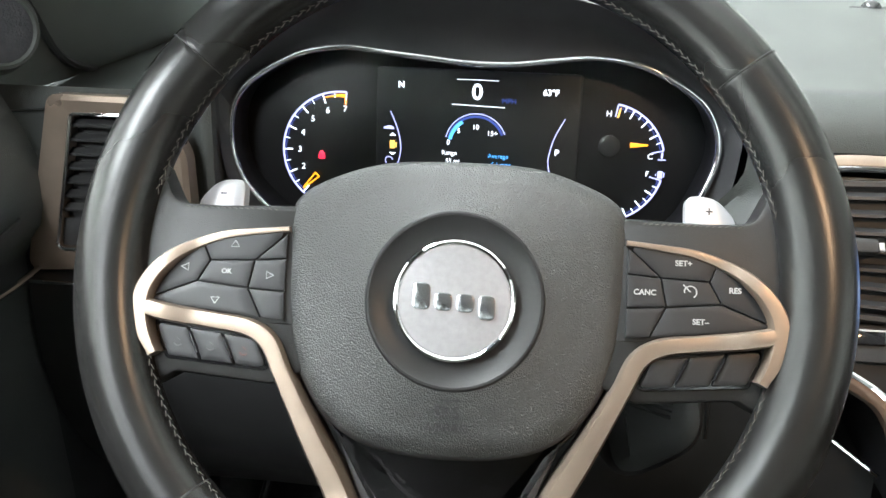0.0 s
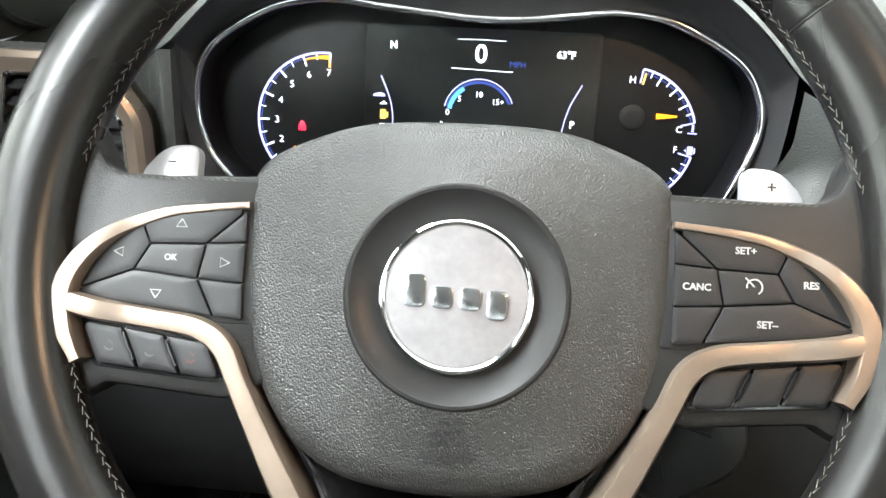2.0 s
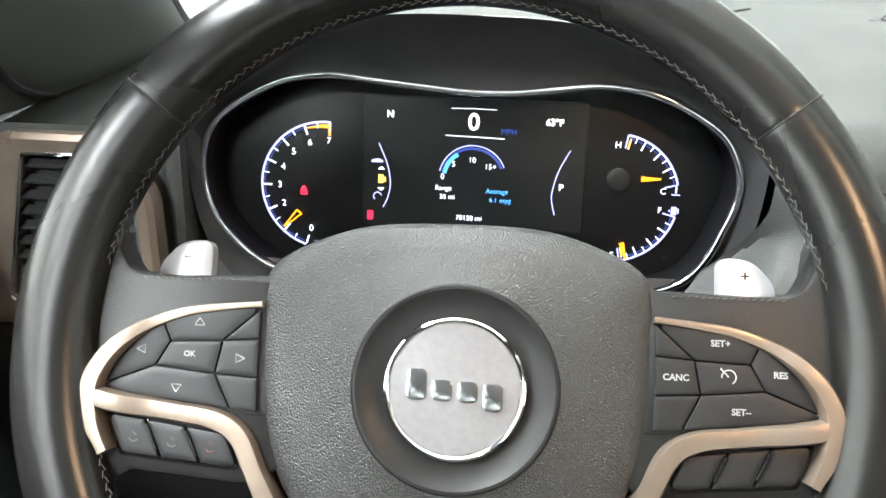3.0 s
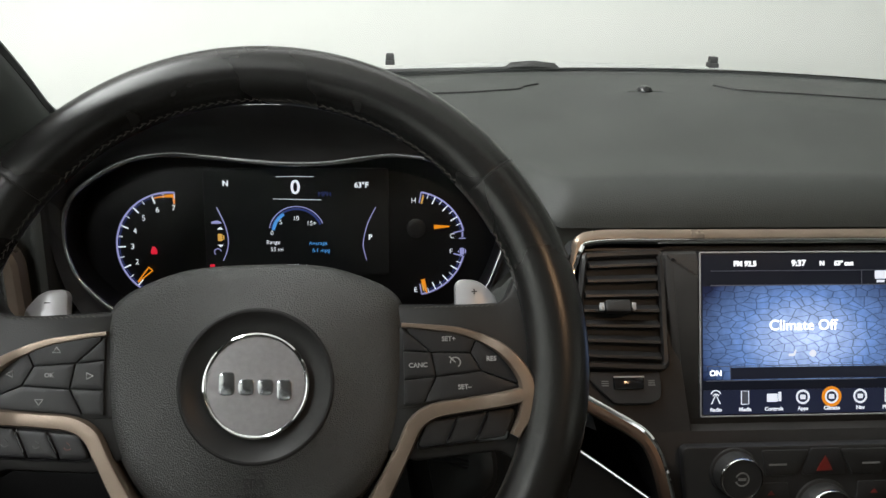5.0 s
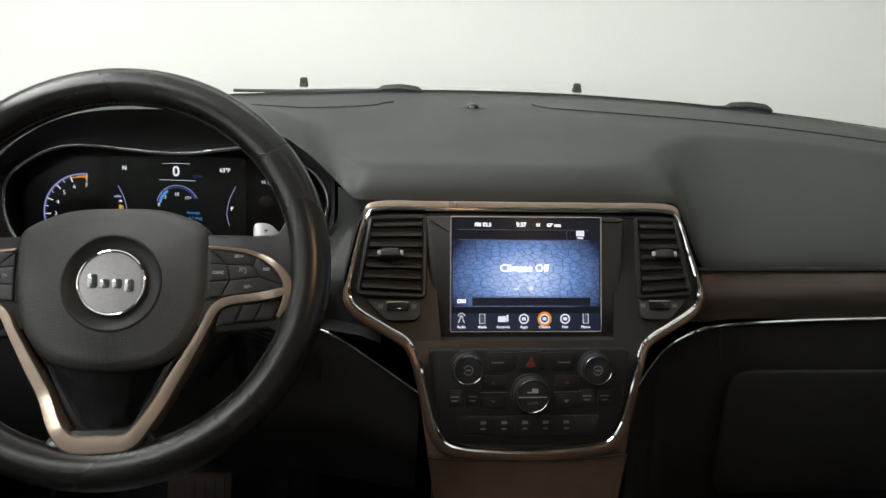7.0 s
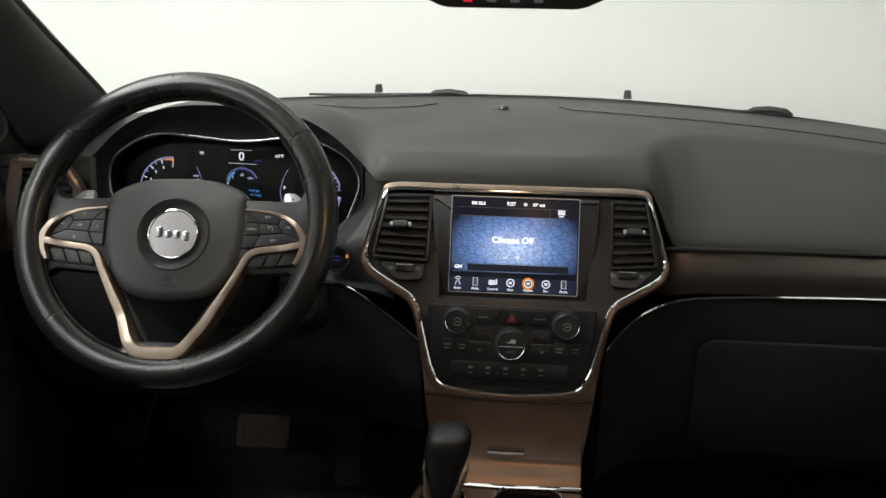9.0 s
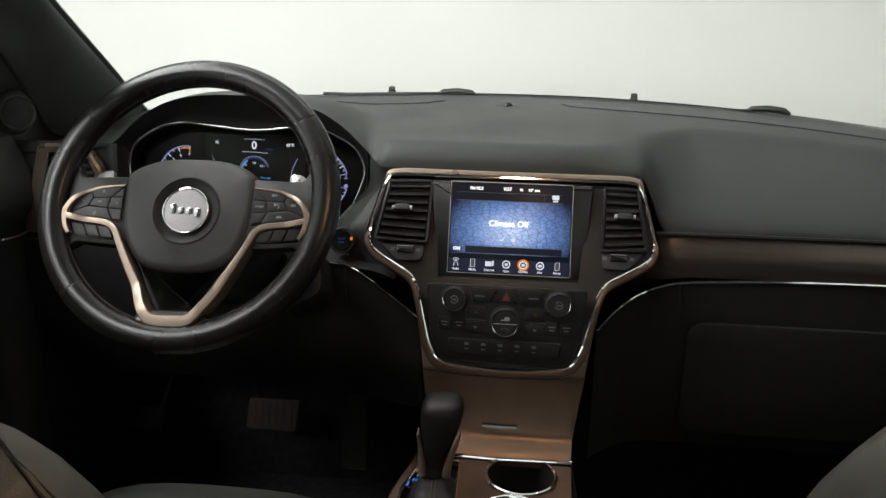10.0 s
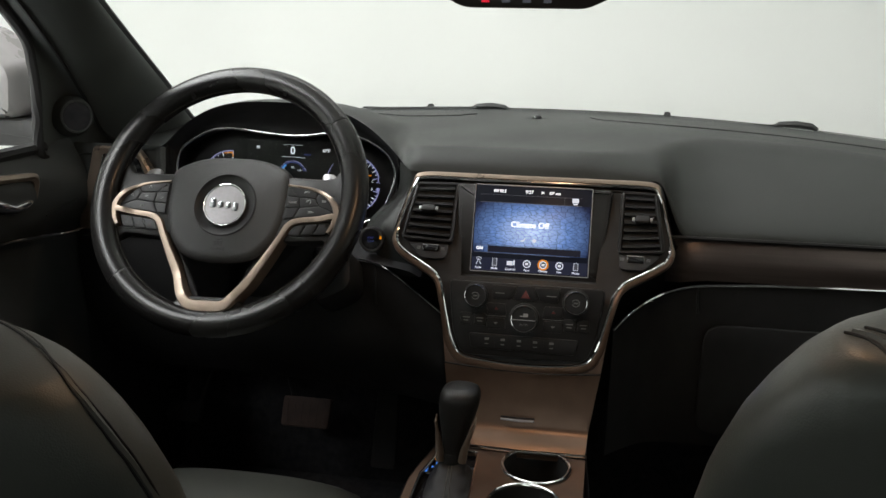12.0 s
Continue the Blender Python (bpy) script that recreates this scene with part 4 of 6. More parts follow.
def stack():
    s = thing("centre_stack", pose(0, 0, 0), "black centre stack with air vents in a chrome and beige surround", "centre stack")
    # face
    def face(z0, z1, left, right):
        def at(u, v):
            z = z0 + (z1 - z0) * v
            a, b = left(z), right(z)
            return on_stack(a + (b - a) * u, z, -0.003)
        return sheet(at, 16, 30)
    edge = lambda z: (half_width(z) + 0.001) if z > 0.484 else 0.06
    well = lambda z: 0.098 + (z - 0.60) * 0.09
    part("lower_face", face(0.4815, 0.600, lambda z: -edge(z), edge), SATIN, s)
    part("side_face", face(0.600, 0.7255, lambda z: -edge(z), lambda z: -well(z)), SATIN, s)
    part("side_face", face(0.600, 0.7255, well, edge), SATIN, s)
    part("top_face", face(0.7225, 0.7275, lambda z: -edge(z), edge), SATIN, s)
    part("backing", ([Vector((x, 0.575, z)) for x, z in ((-0.13, 0.59), (0.13, 0.59), (0.13, 0.735), (-0.13, 0.735))], [(0, 1, 2, 3)]), GROOVE, s, smooth=False)
    part("chrome_surround", tube([on_stack(x, z, 0.002) for x, z in STACKPATH], 0.0026, closed=True, seg=8), CHROME, s, "bright chrome surround")
    # beige rim outside the chrome
    n = len(STACKPATH)
    o = STACKPATH if area2(STACKPATH) > 0 else STACKPATH[::-1]
    V, F = [], []
    for i in range(n):
        x, z = o[i]
        a, b = Vector(o[i - 1]), Vector(o[(i + 1) % n])
        t = (b - a).normalized()
        nx, nz = t.y, -t.x
        w = 0.0085 * smoothstep(0.716, 0.728, z) + 0.0035 * smoothstep(0.64, 0.66, z) * (1 - smoothstep(0.716, 0.728, z)) + 0.008 * (1 - smoothstep(0.64, 0.66, z))
        w += 0.0030 * (1 - smoothstep(0.50, 0.56, z))
        for f, out in ((0.0, 0.001), (0.2, 0.0045), (0.6, 0.0045), (0.95, 0.002), (1.0, -0.006)):
            V.append(on_stack(x + nx * w * f, z + nz * w * f, out))
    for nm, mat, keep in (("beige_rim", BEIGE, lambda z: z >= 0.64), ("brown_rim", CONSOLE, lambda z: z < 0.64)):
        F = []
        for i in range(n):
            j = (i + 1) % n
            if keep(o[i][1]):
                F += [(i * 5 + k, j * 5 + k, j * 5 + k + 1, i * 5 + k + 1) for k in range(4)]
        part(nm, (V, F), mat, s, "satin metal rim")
    # flanks back to the dashboard
    V, F = [], []
    for i in range(n):
        x, z = o[i]
        V += [on_stack(x * 1.035, z - 0.001, -0.003), Vector((x * 1.06, 0.62, z + 0.0))]
    F = [(i * 2, ((i + 1) % n) * 2, ((i + 1) % n) * 2 + 1, i * 2 + 1) for i in range(n)]
    part("flank", (V, F), DARK, s)
    part("lower_corner_plate", sheet(lambda u, v: on_stack((2 * u - 1) * (0.1118 + 0.0095 * v), 0.4775 + 0.062 * v, -0.0050), 12, 8), CONSOLE, s)
    # vents
    for side, quad in ((-1, ((-0.175, 0.716), (-0.117, 0.718), (-0.119, 0.644), (-0.189, 0.647))), (1, ((0.133, 0.717), (0.176, 0.716), (0.188, 0.647), (0.131, 0.643)))):
        tl, tr, br, bl = quad
        v = part("vent", (lambda P: (P, [(0, 1, 2, 3)]))([on_stack(x, z, -0.001) for x, z in (bl, br, tr, tl)]), GROOVE, s, smooth=False)
        ol = rounded([(bl[0] - 0.002, bl[1] - 0.002, 0.004), (br[0] + 0.002, br[1] - 0.002, 0.004), (tr[0] + 0.002, tr[1] + 0.002, 0.004), (tl[0] - 0.002, tl[1] + 0.002, 0.004)], 4)
        part("vent_frame", tube([on_stack(x, z, 0.004) for x, z in ol], 0.0030, closed=True, seg=6), SATIN, v)
        vent_slats(v, ((tl[0] + 0.002, tl[1]), (tr[0] - 0.002, tr[1]), (br[0] - 0.002, br[1]), (bl[0] + 0.002, bl[1])), 7, on_stack, SATIN)
        kx, kz = (-0.155, 0.681) if side < 0 else (0.159, 0.681)
        kb = part("vent_knob", [moved(Matrix.Translation(on_stack(kx, kz, 0.010)) @ pose(0, 0, 0, 51), slab(rounded([(-0.011, -0.004, 0.003), (0.011, -0.004, 0.003), (0.010, 0.006, 0.003), (-0.010, 0.006, 0.003)]), 0, 0.008, 0.002))][0], RUBBER, v)
        for q in (-1, 1):
            part("tip", moved(Matrix.Translation(on_stack(kx + q * 0.0125, kz + 0.001, 0.013)) @ pose(0, 0, 0, 51), slab(rounded([(-0.0020, -0.003, 0.001), (0.0020, -0.003, 0.001), (0.0020, 0.003, 0.001), (-0.0020, 0.003, 0.001)]), 0, 0.003, 0.0008)), SILVER, kb)
        # thumb wheel under the vent
        wx, wz = (-0.147, 0.632) if side < 0 else (0.152, 0.633)
        tp = part("thumbwheel_plate", moved(Matrix.Translation(on_stack(wx, wz, 0.0)) @ pose(0, 0, 0, 51), slab(rounded([(-0.036, 0.009, 0.003), (0.026 if side < 0 else 0.036, 0.009, 0.003), (0.026 if side < 0 else 0.018, -0.016, 0.012), (-0.012 if side < 0 else -0.020, -0.016, 0.008)]) if side < 0 else rounded([(-0.022, 0.009, 0.003), (0.036, 0.009, 0.003), (0.012, -0.016, 0.008), (-0.022, -0.016, 0.008)]), -0.002, 0.002, 0.0008)), DARK, v)
        part("thumbwheel", moved(Matrix.Translation(on_stack(wx, wz, 0.001)) @ pose(0, 0, 0, 51), slab(rect(-0.012, -0.005, 0.012, 0.005, 0.0015), 0, 0.0035, 0.001)), GLOSSY, tp)
        part("thumbwheel_line", tube([on_stack(wx - 0.012, wz + 0.0042, 0.005), on_stack(wx + 0.012, wz + 0.0042, 0.005)], 0.0007, seg=6), SILVER, tp)
        for q in (-1, 1):
            part("vent_symbol", moved(Matrix.Translation(on_stack(wx + q * 0.0185, wz, 0.002)) @ pose(0, 0, 0, 51), joined(*[slab(rect(-0.0028, y, 0.0028, y + 0.0008, 0.0002), 0, 0.0006, 0) for y in (-0.002, -0.0003, 0.0014)])), DIMPRINT, tp)
    return s


stack()


def climate_background():
    m = bpy.data.materials.new("cracked_blue_background")
    m.use_nodes = True
    nt = m.node_tree
    b = nt.nodes["Principled BSDF"]
    b.inputs["Base Color"].default_value = (0.01, 0.01, 0.012, 1)
    b.inputs["Roughness"].default_value = 0.25
    co = nt.nodes.new("ShaderNodeTexCoord")
    mp = nt.nodes.new("ShaderNodeMapping")
    mp.inputs["Scale"].default_value = (100, 205, 1)
    vo = nt.nodes.new("ShaderNodeTexVoronoi")
    vo.feature, vo.voronoi_dimensions = "DISTANCE_TO_EDGE", "2D"
    vo.inputs["Scale"].default_value = 1.0
    mr = nt.nodes.new("ShaderNodeMapRange")
    mr.inputs["From Max"].default_value, mr.inputs["To Min"].default_value = 0.075, 0.30
    mp2 = nt.nodes.new("ShaderNodeMapping")
    mp2.inputs["Scale"].default_value = (10.2, 15.5, 0)
    mp2.inputs["Location"].default_value = (0, 0.06, 0)
    gr = nt.nodes.new("ShaderNodeTexGradient")
    gr.gradient_type = "SPHERICAL"
    ramp = nt.nodes.new("ShaderNodeValToRGB")
    ramp.color_ramp.elements[0].color = (0.006, 0.010, 0.035, 1)
    ramp.color_ramp.elements[1].color = (0.46, 0.58, 0.86, 1)
    e = ramp.color_ramp.elements.new(0.45)
    e.color = (0.11, 0.20, 0.44, 1)
    no = nt.nodes.new("ShaderNodeTexNoise")
    no.inputs["Scale"].default_value = 120
    mu = nt.nodes.new("ShaderNodeMath")
    mu.operation = "MULTIPLY"
    mx = nt.nodes.new("ShaderNodeVectorMath")
    mx.operation = "SCALE"
    L = nt.links.new
    L(co.outputs["Object"], mp.inputs[0])
    L(mp.outputs[0], vo.inputs["Vector"])
    L(vo.outputs["Distance"], mr.inputs["Value"])
    L(co.outputs["Object"], mp2.inputs[0])
    L(mp2.outputs[0], gr.inputs[0])
    L(gr.outputs["Fac"], ramp.inputs[0])
    L(co.outputs["Object"], no.inputs["Vector"])
    ad = nt.nodes.new("ShaderNodeMath")
    ad.operation = "ADD"
    ad.inputs[1].default_value = 0.5
    L(no.outputs["Fac"], ad.inputs[0])
    L(mr.outputs[0], mu.inputs[0])
    L(ad.outputs[0], mu.inputs[1])
    L(ramp.outputs[0], mx.inputs[0])
    L(mu.outputs[0], mx.inputs["Scale"])
    L(mx.outputs[0], b.inputs["Emission Color"])
    b.inputs["Emission Strength"].default_value = 1.75
    b.inputs["Specular IOR Level"].default_value = 0.15
    return m


G_TEXT = glow("lit_screen_text", (0.95, 0.97, 1.0), 2.2)
SCREENBLACK = glow("screen_black", (0.008, 0.011, 0.026), 0.5)
SCREENBLACK.node_tree.nodes["Principled BSDF"].inputs["Specular IOR Level"].default_value = 0.12


def touchscreen():
    t = thing("touchscreen", plane_frame((0, 0.4975, 0.665), 21), "lit touchscreen showing a blue climate page, in a satin black housing", "touchscreen")
    ol = rounded([(-0.106, -0.075, 0.008), (0.106, -0.075, 0.008), (0.1160, 0.0665, 0.006), (-0.1160, 0.0665, 0.006)], 5)
    part("housing", slab(ol, -0.045, -0.0012, 0.0075), CHEEK, t, "satin dark brown-black housing")
    part("inner_bezel", slab(rect(-0.0880, -0.0665, 0.0880, 0.0665, 0.002), -0.008, -0.0008, 0.0006), GLOSSY, t)
    part("screen_ledge", ([(-0.100, -0.0710, -0.0012), (0.100, -0.0710, -0.0012), (0.100, -0.0765, 0.0090), (-0.100, -0.0765, 0.0090), (-0.100, -0.080, 0.008), (0.100, -0.080, 0.008)], [(3, 2, 1, 0), (4, 5, 2, 3)]), CHEEK, t, smooth=False)
    part("bezel_line", tube([(x, y, 0.0002) for x, y in rect(-0.0866, -0.0652, 0.0866, 0.0652, 0.0015)], 0.0007, closed=True, seg=6), SILVER, t, "thin silver line round the screen")
    d = part("display", slab(rect(-0.0855, -0.064, 0.0855, 0.064, 0.001), -0.002, 0.0, 0.0002), SCREENBLACK, t, "lit colour display")
    part("picture", slab(rect(-0.0845, -0.0365, 0.0845, 0.0385, 0.0005), 0.0, 0.0003, 0.0001), climate_background(), t, "blue cracked background")
    Z = 0.0007
    part("rule", joined(strip2([(-0.078, 0.0505), (0.072, 0.0505)], 0.0006, Z), strip2([(-0.078, 0.0390), (0.072, 0.0390)], 0.0008, Z), strip2([(0.0465, 0.0505), (0.0465, 0.0390)], 0.0005, Z), strip2([(-0.082, -0.0255), (0.070, -0.0255)], 0.0005, Z), strip2([(-0.082, -0.0370), (0.058, -0.0370)], 0.0007, Z), strip2([(-0.0625, -0.0265), (-0.0625, -0.0360)], 0.0005, Z)), G_DIM, d)
    part("lower_bar", slab(rect(-0.062, -0.0360, 0.074, -0.0265, 0.0004), 0.0003, 0.0006, 0), glow("bar_glow", (0.005, 0.009, 0.035), 0.5), d)
    part("icon_bar", slab(rect(-0.0845, -0.0635, 0.0845, -0.0445, 0.0004), 0.0002, 0.0005, 0), glow("icon_bar_glow", (0.012, 0.020, 0.065), 0.6), d)
    for txt, size, x, y, b in (("FM 92.5", 0.0058, -0.050, 0.0560, 0.0002), ("9:37", 0.0068, -0.0060, 0.0562, 0.0002), ("N", 0.0052, 0.0135, 0.0560, 0.0002), ("63° out", 0.0052, 0.0315, 0.0560, 0.0002), ("Climate Off", 0.0118, -0.0025, 0.0065, 0.0002), ("ON", 0.0062, -0.0745, -0.0310, 0.0002)):
        put_text(txt, size, x, y, Z, G_TEXT, d, bold=b)
    part("page_symbol", joined(slab(rect(0.0575, 0.0435, 0.0670, 0.0500, 0.0008), 0.0004, Z, 0), slab(rect(0.0590, 0.0405, 0.0655, 0.0425, 0.0003), 0.0004, Z, 0)), G_WHITE, d)
    part("seat_symbol", joined(slab(rounded([(-0.0145, -0.0180, 0.001), (-0.0095, -0.0180, 0.001), (-0.0078, -0.0130, 0.0008), (-0.0092, -0.0130, 0.0004), (-0.0105, -0.0160, 0.0005), (-0.0145, -0.0160, 0.0005)]), 0.0004, Z, 0), moved(Matrix.Translation((0.0055, -0.0160, 0.0004)), lathe([(0.0028, 0), (0.0028, 0.0003)], 16))), G_WHITE, d)
    for k, txt in enumerate(("Radio", "Media", "Controls", "Apps", "Climate", "Nav", "Phone")):
        x = -0.0745 + k * 0.0238
        y = -0.0508
        if k == 0:
            shape = joined(strip2([(x - 0.0035, y - 0.0045), (x, y + 0.003), (x + 0.0035, y - 0.0045)], 0.0011, Z), strip2(arc2(x, y + 0.002, 0.0042, 20, 160, 8), 0.0009, Z), strip2(arc2(x, y + 0.001, 0.0024, 20, 160, 8), 0.0009, Z))
        elif k in (1, 6):
            shape = joined(slab(rect(x - 0.0030, y - 0.0050, x + 0.0030, y + 0.0055, 0.0008), 0.0005, Z, 0))
        elif k == 2:
            shape = joined(slab(rect(x - 0.0058, y - 0.0035, x + 0.0030, y + 0.0030, 0.0006), 0.0005, Z, 0), slab(rect(x + 0.0036, y - 0.0030, x + 0.0060, y + 0.0045, 0.0005), 0.0005, Z, 0))
        else:
            shape = joined(strip2(arc2(x, y, 0.0050, 0, 360, 24), 0.0016, Z), slab(rect(x - 0.0022, y - 0.0018, x + 0.0022, y + 0.0018, 0.0004), 0.0005, Z, 0))
        ic = part("icon", shape, G_DIM if k in (1, 6) else G_WHITE, d)
        if k in (1, 6):
            part("icon_face", strip2([(x - 0.0030, y - 0.0050), (x + 0.0030, y - 0.0050), (x + 0.0030, y + 0.0055), (x - 0.0030, y + 0.0055), (x - 0.0030, y - 0.0050)], 0.0007, Z + 0.0002), G_WHITE, ic)
        if k == 4:
            part("icon_ring", strip2(arc2(x, y, 0.0068, 0, 360, 28), 0.0028, Z), G_ORANGE, ic, "orange highlight ring")
        put_text(txt, 0.0042, x, -0.0600, Z, G_WHITE, d, bold=0.00015)
    return t


touchscreen()


def climate_panel():
    fr = plane_frame((0, 0.437, 0.5645), 14.5)
    c = thing("climate_panel", fr, "black climate control panel with three chrome-ringed knobs", "control panel")
    ol = rounded([(-0.112, 0.033, 0.006), (0.112, 0.033, 0.006), (0.104, -0.035, 0.02), (0.090, -0.073, 0.02), (-0.090, -0.073, 0.02), (-0.104, -0.035, 0.02)], 6)
    part("plate", slab(ol, -0.006, 0.003, 0.002), SATIN, c)
    for x, y, r in ((-0.071, 0.0135, 0.0172), (0.0715, 0.0125, 0.0172), (0.0, -0.0155, 0.0200)):
        m = Matrix.Translation((x, y, 0.003))
        k = part("knob", moved(m, lathe([(r * 1.10, 0), (r * 1.08, 0.002), (r * 0.98, 0.0025), (r * 0.96, 0.013), (r * 0.93, 0.0145)], 48)), RUBBER, c, "round knob")
        part("knob_ring", moved(m, lathe([(r * 0.94, 0.0130), (r * 0.94, 0.0155), (r * 0.91, 0.0166), (r * 0.87, 0.0165), (r * 0.85, 0.0150)], 48, cap=False)), CHROME, k, "chrome ring")
        part("knob_face", moved(m, lathe([(r * 0.87, 0.0140), (r * 0.86, 0.0156), (r * 0.4, 0.0160), (0.001, 0.0160)], 40)), SATIN, k)
        if x == 0:
            part("split_line", moved(m, strip2([(-r * 0.78, -0.001), (r * 0.78, -0.001)], 0.0010, 0.0166)), SILVER, k)
            part("symbol", moved(m, joined(slab(rect(-0.006, 0.0035, 0.006, 0.0050, 0.0005), 0.016, 0.0164, 0), slab(rect(-0.001, 0.005, 0.006, 0.0085, 0.0008), 0.016, 0.0164, 0))), PRINT, k)
            put_text("AUTO", 0.0042, x, y - 0.008, 0.0194, DIMPRINT, k)
        else:
            part("symbol", moved(m, joined(strip2(arc2(0, 0, 0.005, 200, 520, 16), 0.0012, 0.0163), slab(rect(-0.003, -0.001, 0.003, 0.001, 0.0003), 0.016, 0.0164, 0))), DIMPRINT, k)
    # keys
    for s in (-1, 1):
        b = part("key", slab(rounded([(s * 0.012, 0.030, 0.002), (s * 0.050, 0.030, 0.002), (s * 0.046, 0.010, 0.002), (s * 0.022, 0.010, 0.002)]), 0.002, 0.0048, 0.0008), SATIN, c)
        part("key_print", slab(rect(s * 0.037 - 0.007, 0.018, s * 0.037 + 0.007, 0.0195, 0.0003), 0.0048, 0.0050, 0), DIMPRINT, b)
        for k, y in ((0, -0.004), (1, -0.025)):
            b = part("key", slab(rounded([(s * 0.028, y + 0.008, 0.002), (s * 0.054, y + 0.008, 0.002), (s * 0.054, y - 0.008, 0.002), (s * 0.026, y - 0.008, 0.002)]), 0.002, 0.0045, 0.0008), SATIN, c)
            part("key_arrow", slab([(s * 0.041 - 0.003, y - 0.0015 * (1 - 2 * k)), (s * 0.041 + 0.003, y - 0.0015 * (1 - 2 * k)), (s * 0.041, y + 0.0022 * (1 - 2 * k))], 0.0045, 0.0048, 0), G_HAZARD if k == 0 else DIMPRINT, b)
        part("key_line", strip2([(s * 0.026, -0.0145), (s * 0.056, -0.0145)], 0.0006, 0.0052), DIMPRINT, c)
        for x in (0.064, 0.084):
            b = part("key", slab(rect(s * x - 0.0085, -0.030, s * x + 0.0085, -0.012, 0.002), 0.002, 0.0042, 0.0008), SATIN, c)
            part("key_print", joined(slab(rect(s * x - 0.005, -0.020, s * x + 0.005, -0.0185, 0.0003), 0.0042, 0.0045, 0), slab(rect(s * x - 0.0035, -0.0245, s * x + 0.0035, -0.0230, 0.0003), 0.0042, 0.0045, 0)), DIMPRINT, b)
    tri = [(-0.0065, 0.0135), (0.0065, 0.0135), (0.0, 0.0255)]
    hz = part("hazard_key", slab(rounded([(-0.011, 0.031, 0.002), (0.011, 0.031, 0.002), (0.018, 0.010, 0.002), (-0.018, 0.010, 0.002)]), 0.002, 0.0048, 0.0008), BUTTON, c)
    part("hazard_symbol", joined(slab(tri, 0.0048, 0.0054, 0.0)), G_HAZARD, hz, "dark red hazard triangle")
    rowp = part("key_strip", slab(rounded([(-0.079, -0.041, 0.004), (0.079, -0.041, 0.004), (0.074, -0.063, 0.006), (-0.074, -0.063, 0.006)]), 0.002, 0.0058, 0.0015), SATIN, c)
    for k in range(5):
        x = -0.052 + k * 0.0232
        part("key_print", joined(slab(rect(x - 0.0032, -0.0500, x + 0.0032, -0.0465, 0.0006), 0.0058, 0.0061, 0), slab(rect(x - 0.0028, -0.0560, x + 0.0028, -0.0545, 0.0003), 0.0058, 0.0061, 0)), DIMPRINT, rowp)
        if k:
            part("key_gap", strip2([(x - 0.0116, -0.042), (x - 0.0116, -0.062)], 0.0007, 0.0061), GROOVE, rowp)
    return c


climate_panel()


# ---- centre console ----
def holed(outer, holes, z, thick):
    bm = bmesh.new()
    edges = []
    for loop in (outer, *holes):
        vs = [bm.verts.new((x, y, z)) for x, y in loop]
        edges += [bm.edges.new((vs[i - 1], vs[i])) for i in range(len(vs))]
    bmesh.ops.triangle_fill(bm, use_beauty=True, edges=edges, normal=(0, 0, 1))
    r = bmesh.ops.extrude_face_region(bm, geom=bm.faces[:])
    for v in r["geom"]:
        if isinstance(v, bmesh.types.BMVert):
            v.co.z -= thick
    bmesh.ops.recalc_face_normals(bm, faces=bm.faces[:])
    return bm


CUPS = ((0.031, 0.333, 0.046), (0.022, 0.236, 0.046))


